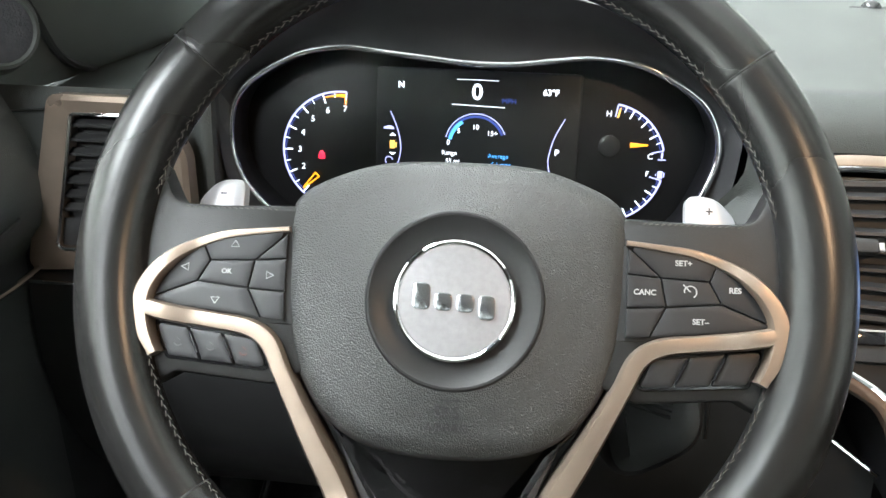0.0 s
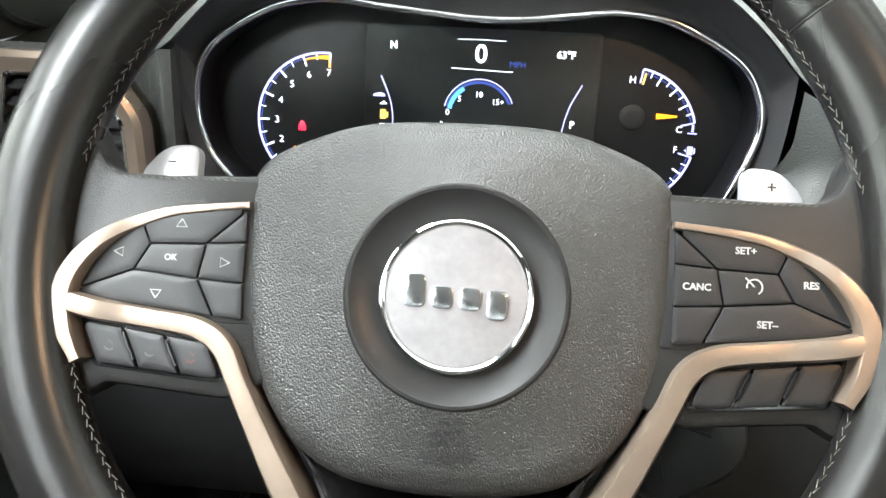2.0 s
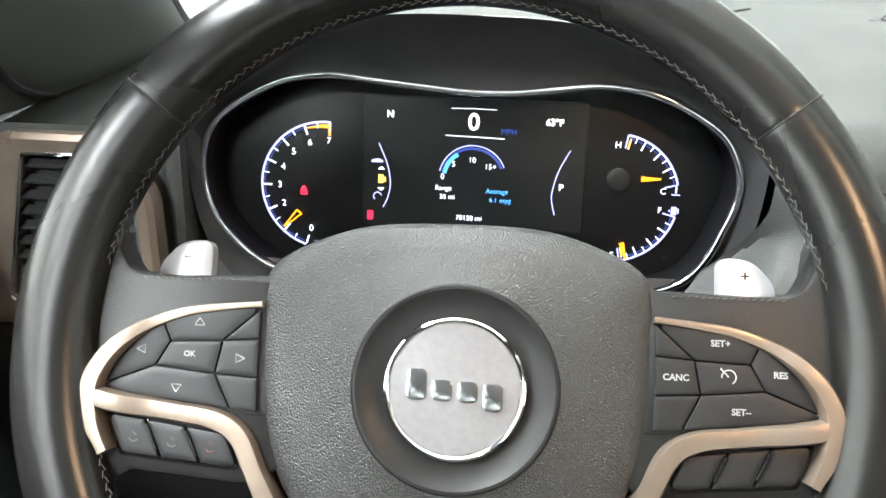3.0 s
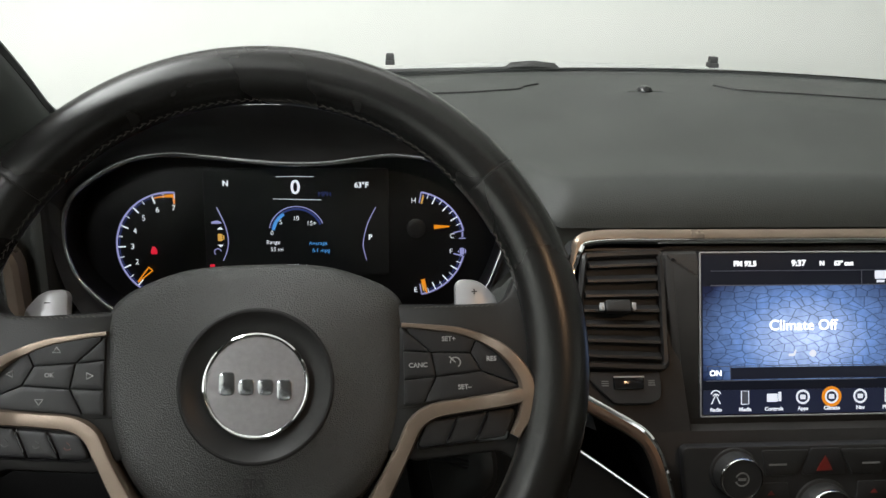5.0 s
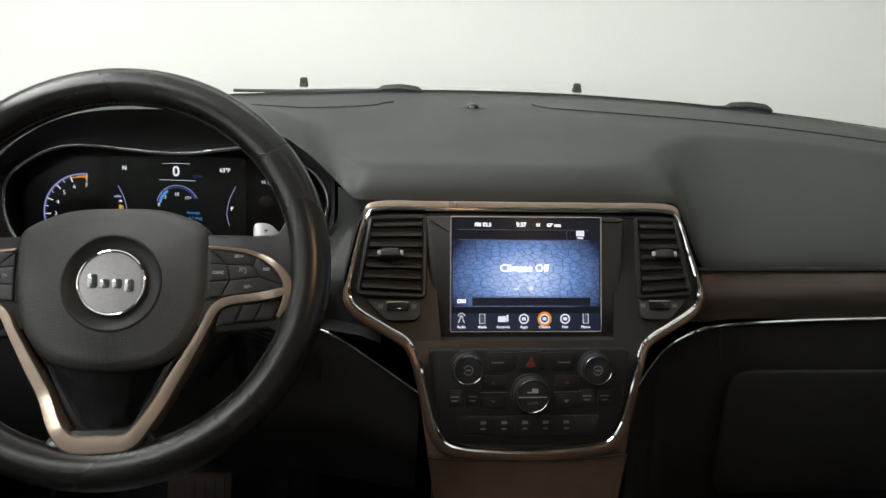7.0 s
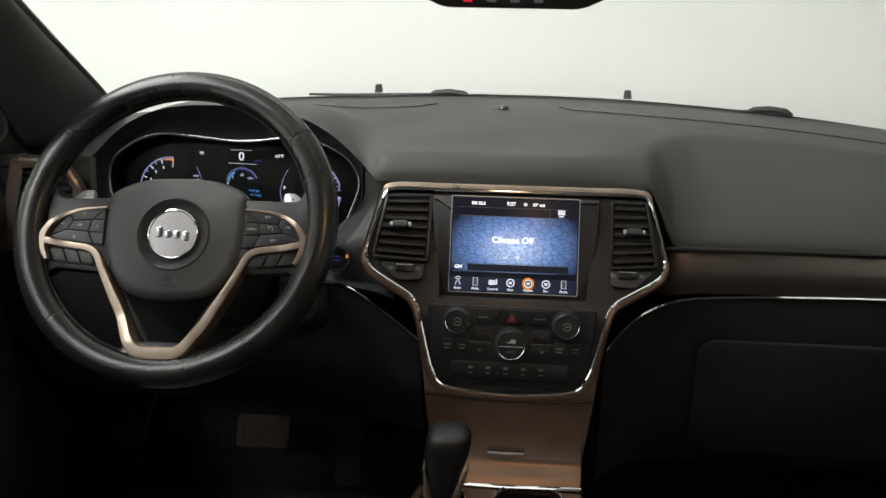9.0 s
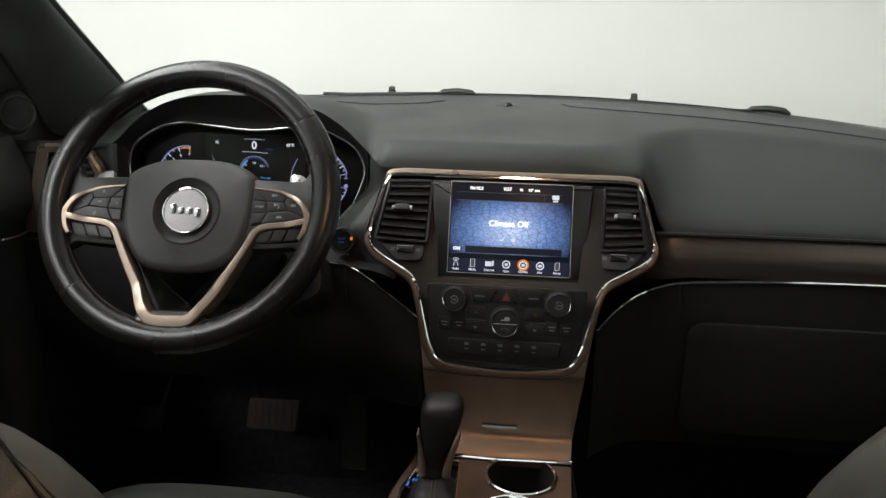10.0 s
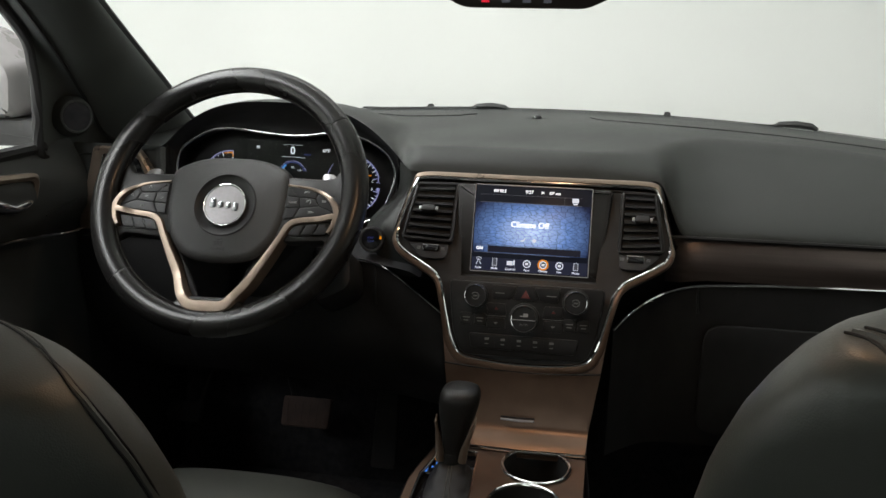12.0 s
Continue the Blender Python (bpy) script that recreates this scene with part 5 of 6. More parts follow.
def console():
    c = thing("centre_console", pose(0, 0, 0), "beige and black centre console with a storage lid under the controls", "centre console")

    def plate(u, v):
        z = 0.481 - 0.107 * v
        w = 0.1125 - 0.0155 * v
        return Vector((-w + 2 * w * u, 0.413 - 0.024 * v + 0.010 * math.sin(v * math.pi) * 0.5 - 0.020 * smoothstep(0.78, 1.0, v), z - 0.006 * (1 - (2 * u - 1) ** 2) * (1 - v)))
    lid = part("storage_lid", sheet(plate, 24, 20), CONSOLE, c, "beige storage lid")
    part("lid_gap", tube([plate(u / 20, 0.0) + Vector((0, -0.001, 0.0)) for u in range(21)], 0.0012, seg=6), GROOVE, lid)
    part("finger_slot", tube([(-0.025, 0.3905, 0.4095), (0.0, 0.3895, 0.4092), (0.0235, 0.3905, 0.4095)], [0.0018, 0.0026, 0.0018], seg=8, flat=0.8), SILVER, lid, "bright finger pull")
    part("finger_slot_gap", tube([(-0.025, 0.3925, 0.4125), (0.0, 0.3915, 0.4122), (0.0235, 0.3925, 0.4125)], 0.0013, seg=6), GROOVE, lid)
    part("chrome_strip", tube([(-0.098, 0.3685, 0.3745), (0.0, 0.3665, 0.3735), (0.099, 0.3685, 0.3745)], 0.0026, seg=8), CHROME, c)
    outer = rounded([(0.0985, 0.366, 0.004), (0.092, 0.176, 0.01), (-0.135, 0.176, 0.01), (-0.135, 0.270, 0.02), (-0.116, 0.366, 0.012)], 5)
    gate = rounded([(-0.052, 0.358, 0.006), (-0.048, 0.205, 0.01), (-0.123, 0.205, 0.012), (-0.122, 0.285, 0.02), (-0.105, 0.352, 0.012)], 5)
    circles = [[(x + r * math.cos(2 * math.pi * k / 40), y + r * math.sin(2 * math.pi * k / 40)) for k in range(40)] for x, y, r in CUPS]
    part("top_panel", holed(outer, [gate, *circles], 0.370, 0.006), CONSOLE, c, "beige console panel", angle=30)
    part("gate_edge", tube([(x, y, 0.371) for x, y in gate], 0.0016, closed=True, seg=6), CHROME, c)
    part("gate_floor", slab(inset(gate if area2(gate) > 0 else gate[::-1], -0.001), 0.350, 0.362, 0.001), GLOSSY, c)
    for i, (x, y, r) in enumerate(CUPS):
        cup = part("cup_holder", moved(Matrix.Translation((x, y, 0.3)), lathe([(r * 0.86, 0.0), (r * 0.9, 0.05), (r * 0.97, 0.0705)], 40, cap=False)), RUBBER, c, "deep black cup holder")
        part("cup_floor", moved(Matrix.Translation((x, y, 0.298)), lathe([(r * 0.88, 0.0), (r * 0.86, 0.003), (0.001, 0.003)], 32)), RUBBER, cup)
        part("cup_ring", tube([(x + r * math.cos(2 * math.pi * k / 48), y + r * math.sin(2 * math.pi * k / 48), 0.3720) for k in range(48)], 0.0028, closed=True, seg=8), CHROME, cup, "chrome ring")
    part("cup_rib", block(0.022, 0.284, 0.30, 0.040, 0.292, 0.366, 0.002), RUBBER, c)
    # sides and armrest
    for s in (-1, 1):
        def side(u, v, s=s):
            y = -0.45 + 0.88 * u
            return Vector(((-0.136 if s < 0 else 0.104) + s * 0.010 * v - s * 0.030 * smoothstep(0.25, 0.42, y) * (1 if s < 0 else 0.2), y, 0.372 + 0.09 * smoothstep(0.36, 0.43, y) - (0.40 + 0.06 * smoothstep(0.36, 0.43, y)) * v))
        part("side_panel", sheet(side, 30, 8), DARK, c)
    part("armrest", block(-0.125, -0.42, 0.34, 0.095, 0.185, 0.395, 0.02), SEATHIDE, c, "black leather armrest lid")
    part("core", block(-0.10, -0.42, 0.0, 0.085, 0.36, 0.29, 0.01), DARK, c)
    return c


console()


def shifter():
    s = thing("gear_shifter", pose(-0.078, 0.283, 0.362), "black leather gear lever with champagne metal cheeks in a lit gate", "gear lever")
    prof = [(0.013, 0.046), (0.0135, 0.056), (0.0155, 0.068), (0.0195, 0.085), (0.0235, 0.102), (0.0258, 0.118), (0.0255, 0.127), (0.0225, 0.134), (0.015, 0.138), (0.004, 0.1392), (0.0001, 0.1393)]

    def knob(u, v):
        k = v * (len(prof) - 1)
        i = min(int(k), len(prof) - 2)
        f = k - i
        r = (prof[i][0] + (prof[i + 1][0] - prof[i][0]) * f) * 1.03
        z = prof[i][1] + (prof[i + 1][1] - prof[i][1]) * f
        a = 2 * math.pi * u
        ca, sa = math.cos(a), math.sin(a)
        q = 1 / (abs(ca) ** 2.8 + abs(sa) ** 2.8) ** (1 / 2.8)
        return Vector((r * q * ca + (z - 0.05) * 0.10, r * 1.05 * q * sa + (z - 0.05) * 0.12, z))
    part("knob", sheet(knob, 40, 30, closed_u=True), SPOKEHIDE, s, "black leather knob")
    for k in (-1, 1):
        part("cheek", tube([Vector((k * 0.0145, -0.011, 0.040)), Vector((k * 0.0165 + 0.001, -0.013, 0.058)), Vector((k * 0.0205 + 0.003, -0.016, 0.078)), Vector((k * 0.0255 + 0.005, -0.016, 0.098)), Vector((k * 0.0258 + 0.0060, -0.012, 0.106))], [0.0058, 0.0052, 0.0032, 0.0020, 0.0010], seg=10), BEIGE, s, "champagne metal cheek")
    part("collar", moved(Matrix.Translation((-0.0005, -0.001, 0)), lathe([(0.0145, 0.036), (0.0155, 0.040), (0.0155, 0.046), (0.0140, 0.050)], 32)), SATIN, s)

    def boot(u, v):
        a = 2 * math.pi * u
        w = 0.033 - 0.0195 * v
        q = 1 / (abs(math.cos(a)) ** 3.5 + abs(math.sin(a)) ** 3.5) ** (1 / 3.5)
        rip = 1 + 0.04 * math.sin(v * 18)
        return Vector((w * rip * q * math.cos(a), (w * 1.6 - 0.010 * v) * rip * q * math.sin(a) * (1 - 0.35 * v) - 0.012 * (1 - v), 0.040 * v + 0.0))
    part("boot", sheet(boot, 40, 20, closed_u=True), DARK, s, "pleated leather boot")
    for k in (-0.008, 0.008):
        part("boot_seam", tube([boot(0.75 + k * 2.2, v / 8) + Vector((0, -0.0006, 0.0003)) for v in range(9)], 0.0006, seg=5), THREAD, s)
    g = part("gear_display", slab(rect(-0.044, 0.012, -0.014, 0.060, 0.004), 0.001, 0.0035, 0.001), GLOSSY, s, "lit gear display")
    for k, txt in enumerate("PRND"):
        put_text(txt, 0.0090, -0.030 + 0.0035 * (k % 2), 0.053 - 0.0115 * k, 0.0038, G_ORANGE if k == 0 else G_BLUE, g, bold=0.0003)
    part("gear_mark", slab(rect(-0.042, 0.016, -0.037, 0.034, 0.001), 0.0036, 0.0039, 0), G_BLUE, g)
    return s


shifter()


# ---- ignition button, column, stalk ----
def ignition():
    e = thing("start_button", plane_frame((-0.247, 0.512, 0.632), 14) @ Matrix.Scale(0.85, 4), "round black starter button with a blue legend", "starter button")
    part("bezel", lathe([(0.0235, -0.02), (0.0235, 0.001), (0.0215, 0.003), (0.0190, 0.003), (0.0185, 0.001)], 40), DARK, e)
    part("cap", lathe([(0.0180, -0.002), (0.0178, 0.002), (0.0165, 0.0035), (0.001, 0.0038)], 40), GLOSSY, e)
    put_text("START", 0.0046, 0, 0.003, 0.0040, G_NAVY, e)
    put_text("STOP", 0.0046, 0, -0.0035, 0.0040, G_NAVY, e)
    part("lamp", slab(rect(0.0155, 0.001, 0.0195, 0.0065, 0.001), 0.0022, 0.0042, 0.0004), G_ORANGE, e, "amber lamp")


ignition()


def column():
    c = thing("steering_column", WM, "black steering column shroud with a wiper stalk", "steering column")
    part("shroud", slab(rounded([(-0.085, 0.030, 0.02), (0.085, 0.030, 0.02), (0.095, -0.045, 0.03), (0.050, -0.105, 0.03), (-0.050, -0.105, 0.03), (-0.095, -0.045, 0.03)], 6), -0.17, -0.062, 0.012), DARK, c)
    k = part("knee_cover", slab(rounded([(0.085, -0.030, 0.015), (0.150, -0.035, 0.02), (0.160, -0.095, 0.03), (0.095, -0.130, 0.03)], 6), -0.19, -0.115, 0.015), SATIN, c)
    for i in range(6):
        part("grille_line", tube([(0.112 - 0.001 * i, -0.048 - i * 0.0045, -0.1146), (0.138 - 0.001 * i, -0.056 - i * 0.0045, -0.1146)], 0.0011, seg=6), BUTTON, k)
    for s in (-1, 1):
        st = part("stalk", tube([(s * 0.06, 0.010, -0.085), (s * 0.095, 0.014, -0.075), (s * 0.120, 0.018, -0.068), (s * 0.150, 0.021, -0.062), (s * 0.172, 0.022, -0.058)], [0.009, 0.0095, 0.0105, 0.0125, 0.0110], seg=14), SATIN, c, "black control stalk")
        if s < 0:
            part("stalk_mark", moved(Matrix.Translation((-0.152, 0.021, -0.0490)), joined(strip2(arc2(0, -0.003, 0.0055, 40, 140, 8), 0.0008, 0), strip2([(-0.0035, 0.0), (0, -0.004), (0.0035, 0.0)], 0.0007, 0))), PRINT, st)
            for x in (-0.118, -0.105):
                part("stalk_mark", moved(Matrix.Translation((x, 0.018, -0.0565)), slab(rect(-0.004, -0.002, 0.004, 0.002, 0.001), 0, 0.0004, 0)), DIMPRINT, st)


column()


# ---- driver's side vent ----
def side_vent(sgn):
    v = thing("side_vent", pose(0, 0, 0), "slatted side air vent in a beige bezel at the dashboard's end", "air vent", group="side vents")

    def at(x, z, out=0.0):
        return Vector((sgn * (x + 0.006), 0.542 - out - 0.10 * (0.70 - z) * 0.25, z + out * 0.15))
    outer = rounded([(0.716, 0.7545, 0.012), (0.640, 0.7540, 0.022), (0.6165, 0.715, 0.03), (0.617, 0.622, 0.012), (0.756, 0.612, 0.010)], 6)
    inner = rounded([(0.700, 0.7405, 0.006), (0.642, 0.7405, 0.014), (0.629, 0.712, 0.02), (0.630, 0.634, 0.006), (0.728, 0.632, 0.006)], 6)
    n = len(outer)
    V = []
    for a, b in zip(outer, inner):
        V += [at(a[0], a[1], -0.012), at(a[0], a[1], 0.003), at(a[0] * 0.7 + b[0] * 0.3, a[1] * 0.7 + b[1] * 0.3, 0.006), at(b[0], b[1], 0.004), at(b[0], b[1], -0.012)]
    F = [(i * 5 + k, ((i + 1) % n) * 5 + k, ((i + 1) % n) * 5 + k + 1, i * 5 + k + 1) for i in range(n) for k in range(4)]
    part("bezel", (V, F), BEIGE, v, "beige satin bezel")
    part("chrome_line", tube([at(x, z, 0.004) for x, z in inner], 0.0014, closed=True, seg=6), CHROME, v)
    part("backing", ([at(x, z, -0.010) for x, z in inner], [tuple(range(n))]), GROOVE, v, smooth=False)
    vent_slats(v, ((0.700, 0.738), (0.632, 0.738), (0.631, 0.660), (0.722, 0.660)), 7, lambda x, z, out: at(x, z, out - 0.008), SATIN)
    part("vent_knob", moved(Matrix.Translation(at(0.672, 0.697, 0.004)) @ pose(0, 0, 0, 90), slab(rounded([(-0.014, -0.005, 0.003), (0.014, -0.005, 0.003), (0.014, 0.005, 0.003), (-0.014, 0.005, 0.003)]), 0, 0.006, 0.002)), RUBBER, v)
    part("lower_plate", ([at(x, z, -0.002) for x, z in ((0.631, 0.634), (0.726, 0.634), (0.722, 0.657), (0.631, 0.657))], [(0, 1, 2, 3)]), DARK, v, smooth=False)
    part("thumbwheel", moved(Matrix.Translation(at(0.675, 0.646, 0.0)) @ pose(0, 0, 0, 90), slab(rect(-0.012, -0.005, 0.012, 0.005, 0.001), 0, 0.003, 0.001)), GLOSSY, v)
    return v


side_vent(-1)
side_vent(1)


# ---- doors, pillars, glass, body shell ----
PIL_A = [(0.747, 0.985, 0.728), (0.729, 0.90, 0.762), (0.689, 0.738, 0.835), (0.648, 0.464, 0.985), (0.573, 0.06, 1.205)]
PIL_B = [(0.762, 0.70, 0.735), (0.752, 0.62, 0.765), (0.735, 0.545, 0.834), (0.712, 0.40, 0.955), (0.640, 0.02, 1.200)]
PIL_C = [(0.765, 0.47, 0.745), (0.760, 0.452, 0.765), (0.752, 0.446, 0.882), (0.735, 0.375, 0.965), (0.670, 0.00, 1.180)]


def on_curve(curve, v):
    return curve[min(int(v * (len(curve) - 1)), len(curve) - 1)]


def pillar(s, name):
    A, B, C = (spline([(s * x, y, z) for x, y, z in p], 10) for p in (PIL_A, PIL_B, PIL_C))
    p = thing(name, pose(0, 0, 0), "grey-black plastic windscreen pillar trim", "pillar trim", group="windscreen pillars")

    def trim(u, v):
        a, b = on_curve(A, v), on_curve(B, v)
        q = a.lerp(b, u)
        return q + Vector((-s * 0.022, -0.012, 0.006)) * math.sin(u * math.pi) ** 0.8
    part("trim", sheet(trim, 16, 41), PILLARTRIM, p)

    def sail(u, v):
        b, c = on_curve(B, v), on_curve(C, v)
        return b.lerp(c, u) + Vector((s * 0.012, 0, 0)) * math.sin(u * math.pi)
    part("sail", sheet(sail, 12, 41), PILLARTRIM, p)
    part("edge_seal", tube([q + Vector((s * 0.006, 0.006, 0.004)) for q in A], 0.0075, seg=8), RUBBER, p)
    part("seam", tube([q + Vector((-s * 0.002, -0.003, 0)) for q in B], 0.0028, seg=6), GROOVE, p)
    part("window_seal", tube([q + Vector((-s * 0.002, 0, 0)) for q in C], 0.008, seg=8), RUBBER, p)
    # tweeter
    m = Matrix.Translation((s * 0.735, 0.520, 0.803)) @ Matrix.Rotation(-s * radians(58), 4, "Z") @ pose(0, 0, 0, 88)
    sp = part("tweeter", moved(m, lathe([(0.034, -0.016), (0.030, -0.004), (0.0265, 0.003), (0.0240, 0.0035), (0.0225, 0.001)], 36)), PAD, p, "round tweeter on the sail panel")
    part("tweeter_mesh", moved(m, lathe([(0.0230, -0.002), (0.0225, 0.0015), (0.012, 0.0030), (0.001, 0.0034)], 36)), CARPET, sp)


pillar(-1, "windscreen_pillar")
pillar(1, "windscreen_pillar")


def door(s, name):
    d = thing(name, pose(0, 0, 0), "black door panel with a beige handle surround and chrome lever", "door", group="front doors")

    def panel(u, v):
        y = 0.545 - 1.10 * u
        z = 0.765 - 0.62 * v - 0.004 * u
        x = 0.768 - 0.030 * math.sin(min(v / 0.14, 1) * math.pi / 2) * (1 - smoothstep(0.16, 0.24, v)) - 0.050 * smoothstep(0.34, 0.44, v) * (1 - smoothstep(0.62, 0.75, v)) * smoothstep(0.10, 0.3, u)
        return Vector((s * x, y, z))
    part("panel", sheet(panel, 40, 40), SOFT, d)
    part("sill", tube([(s * 0.765, 0.47, 0.760), (s * 0.765, 0.2, 0.758), (s * 0.765, -0.2, 0.754), (s * 0.765, -0.54, 0.752)], 0.010, seg=8), RUBBER, d)
    # handle
    def at(y, z, out=0.0):
        return Vector((s * (0.752 - out), y, z))
    outer = rounded([(0.428, 0.728, 0.016), (0.405, 0.660, 0.016), (0.26, 0.668, 0.02), (0.26, 0.744, 0.02)], 6)
    inner = rounded([(0.414, 0.718, 0.011), (0.396, 0.671, 0.011), (0.27, 0.679, 0.015), (0.27, 0.732, 0.015)], 6)
    n = len(outer)
    V = []
    for a, b in zip(outer, inner):
        V += [at(*a, -0.008), at(*a, 0.010), at((a[0] + b[0]) / 2, (a[1] + b[1]) / 2, 0.013), at(*b, 0.010), at(*b, -0.006)]
    F = [(i * 5 + k, ((i + 1) % n) * 5 + k, ((i + 1) % n) * 5 + k + 1, i * 5 + k + 1) for i in range(n) for k in range(4)]
    hs = part("handle_surround", (V, F), BEIGE, d, "beige surround")
    part("handle_recess", ([at(*b, 0.0045) for b in inner], [tuple(range(n))]), GROOVE, hs, smooth=False)
    part("handle", tube([at(0.396, 0.688, 0.010), at(0.375, 0.688, 0.016), at(0.350, 0.686, 0.016), at(0.330, 0.692, 0.014), at(0.305, 0.700, 0.010)], [0.0050, 0.0068, 0.0075, 0.011, 0.015], seg=12), CHROME, hs, "chrome lever")
    part("crease", tube([at(0.54, 0.672, -0.010), at(0.50, 0.671, 0.016), at(0.45, 0.668, 0.017), at(0.42, 0.662, 0.017)], 0.0014, seg=6), GROOVE, d)
    part("chrome_strip", tube(spline([at(0.535, 0.615, 0.0), at(0.48, 0.620, 0.004), at(0.40, 0.632, 0.006), at(0.31, 0.640, 0.006), at(0.10, 0.642, 0.006), at(-0.5, 0.640, 0.006)], 6), 0.0026, seg=8), CHROME, d, "thin chrome strip")
    part("pull_cup", block(s * 0.72 - 0.02, 0.0, 0.50, s * 0.72 + 0.02, 0.25, 0.53, 0.008), DARK, d)
    w = part("window_glass", sheet(lambda u, v: Vector((s * (0.772 - 0.095 * v), 0.47 - 0.45 * v * 0.95 * (1 - u) - 1.02 * u, 0.758 + 0.43 * v)), 6, 6), GLASS, d, "clear side window")
    w.visible_shadow = False


door(-1, "front_door")
door(1, "front_door")


def windscreen():
    A = spline([Vector(p) for p in PIL_A], 10)

    def pane(u, v):
        k = v * (len(A) - 1)
        i = min(int(k), len(A) - 2)
        a = A[i].lerp(A[i + 1], k - i)
        x = (2 * u - 1) * (a.x + 0.004)
        bulge = 1 - abs(2 * u - 1) ** 2.4
        return Vector((x, a.y + 0.012 + (0.118 * (1 - v) + 0.05 * v) * bulge, a.z + 0.004 + (0.030 * (1 - v) + 0.02 * v) * bulge))
    w = thing("windscreen", pose(0, 0, 0), "clear raked windscreen glass with a black border", "windscreen")
    g = part("pane", sheet(pane, 41, 30), GLASS, w)
    g.visible_shadow = False
    part("black_border", sheet(lambda u, v: pane(u, v * 0.035) - Vector((0, 0.001, 0.001)), 41, 4), RUBBER, w)
    part("header_border", sheet(lambda u, v: pane(u, 0.93 + v * 0.07) - Vector((0, 0.001, 0.001)), 41, 4), RUBBER, w)


windscreen()


def cowl_and_bonnet():
    def cowl(u, v):
        x = -0.76 + 1.52 * u
        yb, zb = screen_base(x)
        return Vector((x, yb - 0.012 + 0.150 * v, zb + 0.000 - 0.030 * v - 0.012 * math.sin(v * math.pi)))
    tagged(part("cowl", sheet(cowl, 50, 8), COWL), "black plastic cowl below the windscreen", "cowl")

    def hood(u, v):
        x = -0.82 + 1.64 * u
        yb, zb = screen_base(min(max(x, -0.8), 0.8))
        y = yb + 0.130 + 1.09 * v
        return Vector((x * (1 - 0.10 * v), y, zb - 0.036 + 0.006 * math.sin(min(v / 0.2, 1) * math.pi / 2) - 0.20 * v ** 2.2 - 0.03 * v))
    tagged(part("bonnet", sheet(hood, 40, 24), BODYPAINT), "white painted car bonnet", "bonnet")
    for x in (-0.330, 0.272):
        n = thing("washer_nozzle", pose(x, 1.45, 0.7445), "small black washer nozzle on the bonnet", "washer nozzle", group="washer nozzles")
        part("body", block(-0.0075, -0.008, 0.0, 0.0075, 0.010, 0.013, 0.003), RUBBER, n)
        part("foot", slab(rect(-0.0085, -0.011, 0.0085, 0.014, 0.003), -0.006, 0.002, 0.001), RUBBER, n)
    for x, y, z in ((-0.130, 1.085, 0.779), (0.480, 1.035, 0.768)):
        w = thing("wiper", pose(x, y, z, 0, 0, -4 if x < 0 else -11), "black windscreen wiper at rest", "wiper", group="wipers")
        part("pivot_cap", tube([(-0.045, 0, 0.002), (-0.030, 0, 0.010), (0.0, 0, 0.012), (0.028, 0, 0.009), (0.040, 0, 0.003)], [0.005, 0.008, 0.009, 0.009, 0.005], seg=10, flat=0.75), RUBBER, w)
        part("arm", tube([(-0.035, 0.004, 0.004), (-0.14, 0.012, 0.000), (-0.24, 0.014, -0.004)], [0.005, 0.004, 0.003], seg=8), RUBBER, w)
        part("blade", tube([(-0.30, 0.03, -0.006), (-0.18, 0.032, -0.004), (-0.05, 0.03, -0.002)], 0.003, seg=6), RUBBER, w)
    b = thing("sun_sensor", pose(-0.022, 0.912, 0.785), "small black sensor dome on the dash top", "sensor")
    part("dome", lathe([(0.0105, -0.010), (0.0100, 0.002), (0.0075, 0.006), (0.003, 0.0078), (0.0005, 0.008)], 24), GLOSSY, b)
    part("foot", slab(rounded([(-0.026, -0.006, 0.004), (0.026, -0.006, 0.004), (0.014, 0.010, 0.004), (-0.014, 0.010, 0.004)]), -0.012, 0.0015, 0.001), PAD, b)


cowl_and_bonnet()


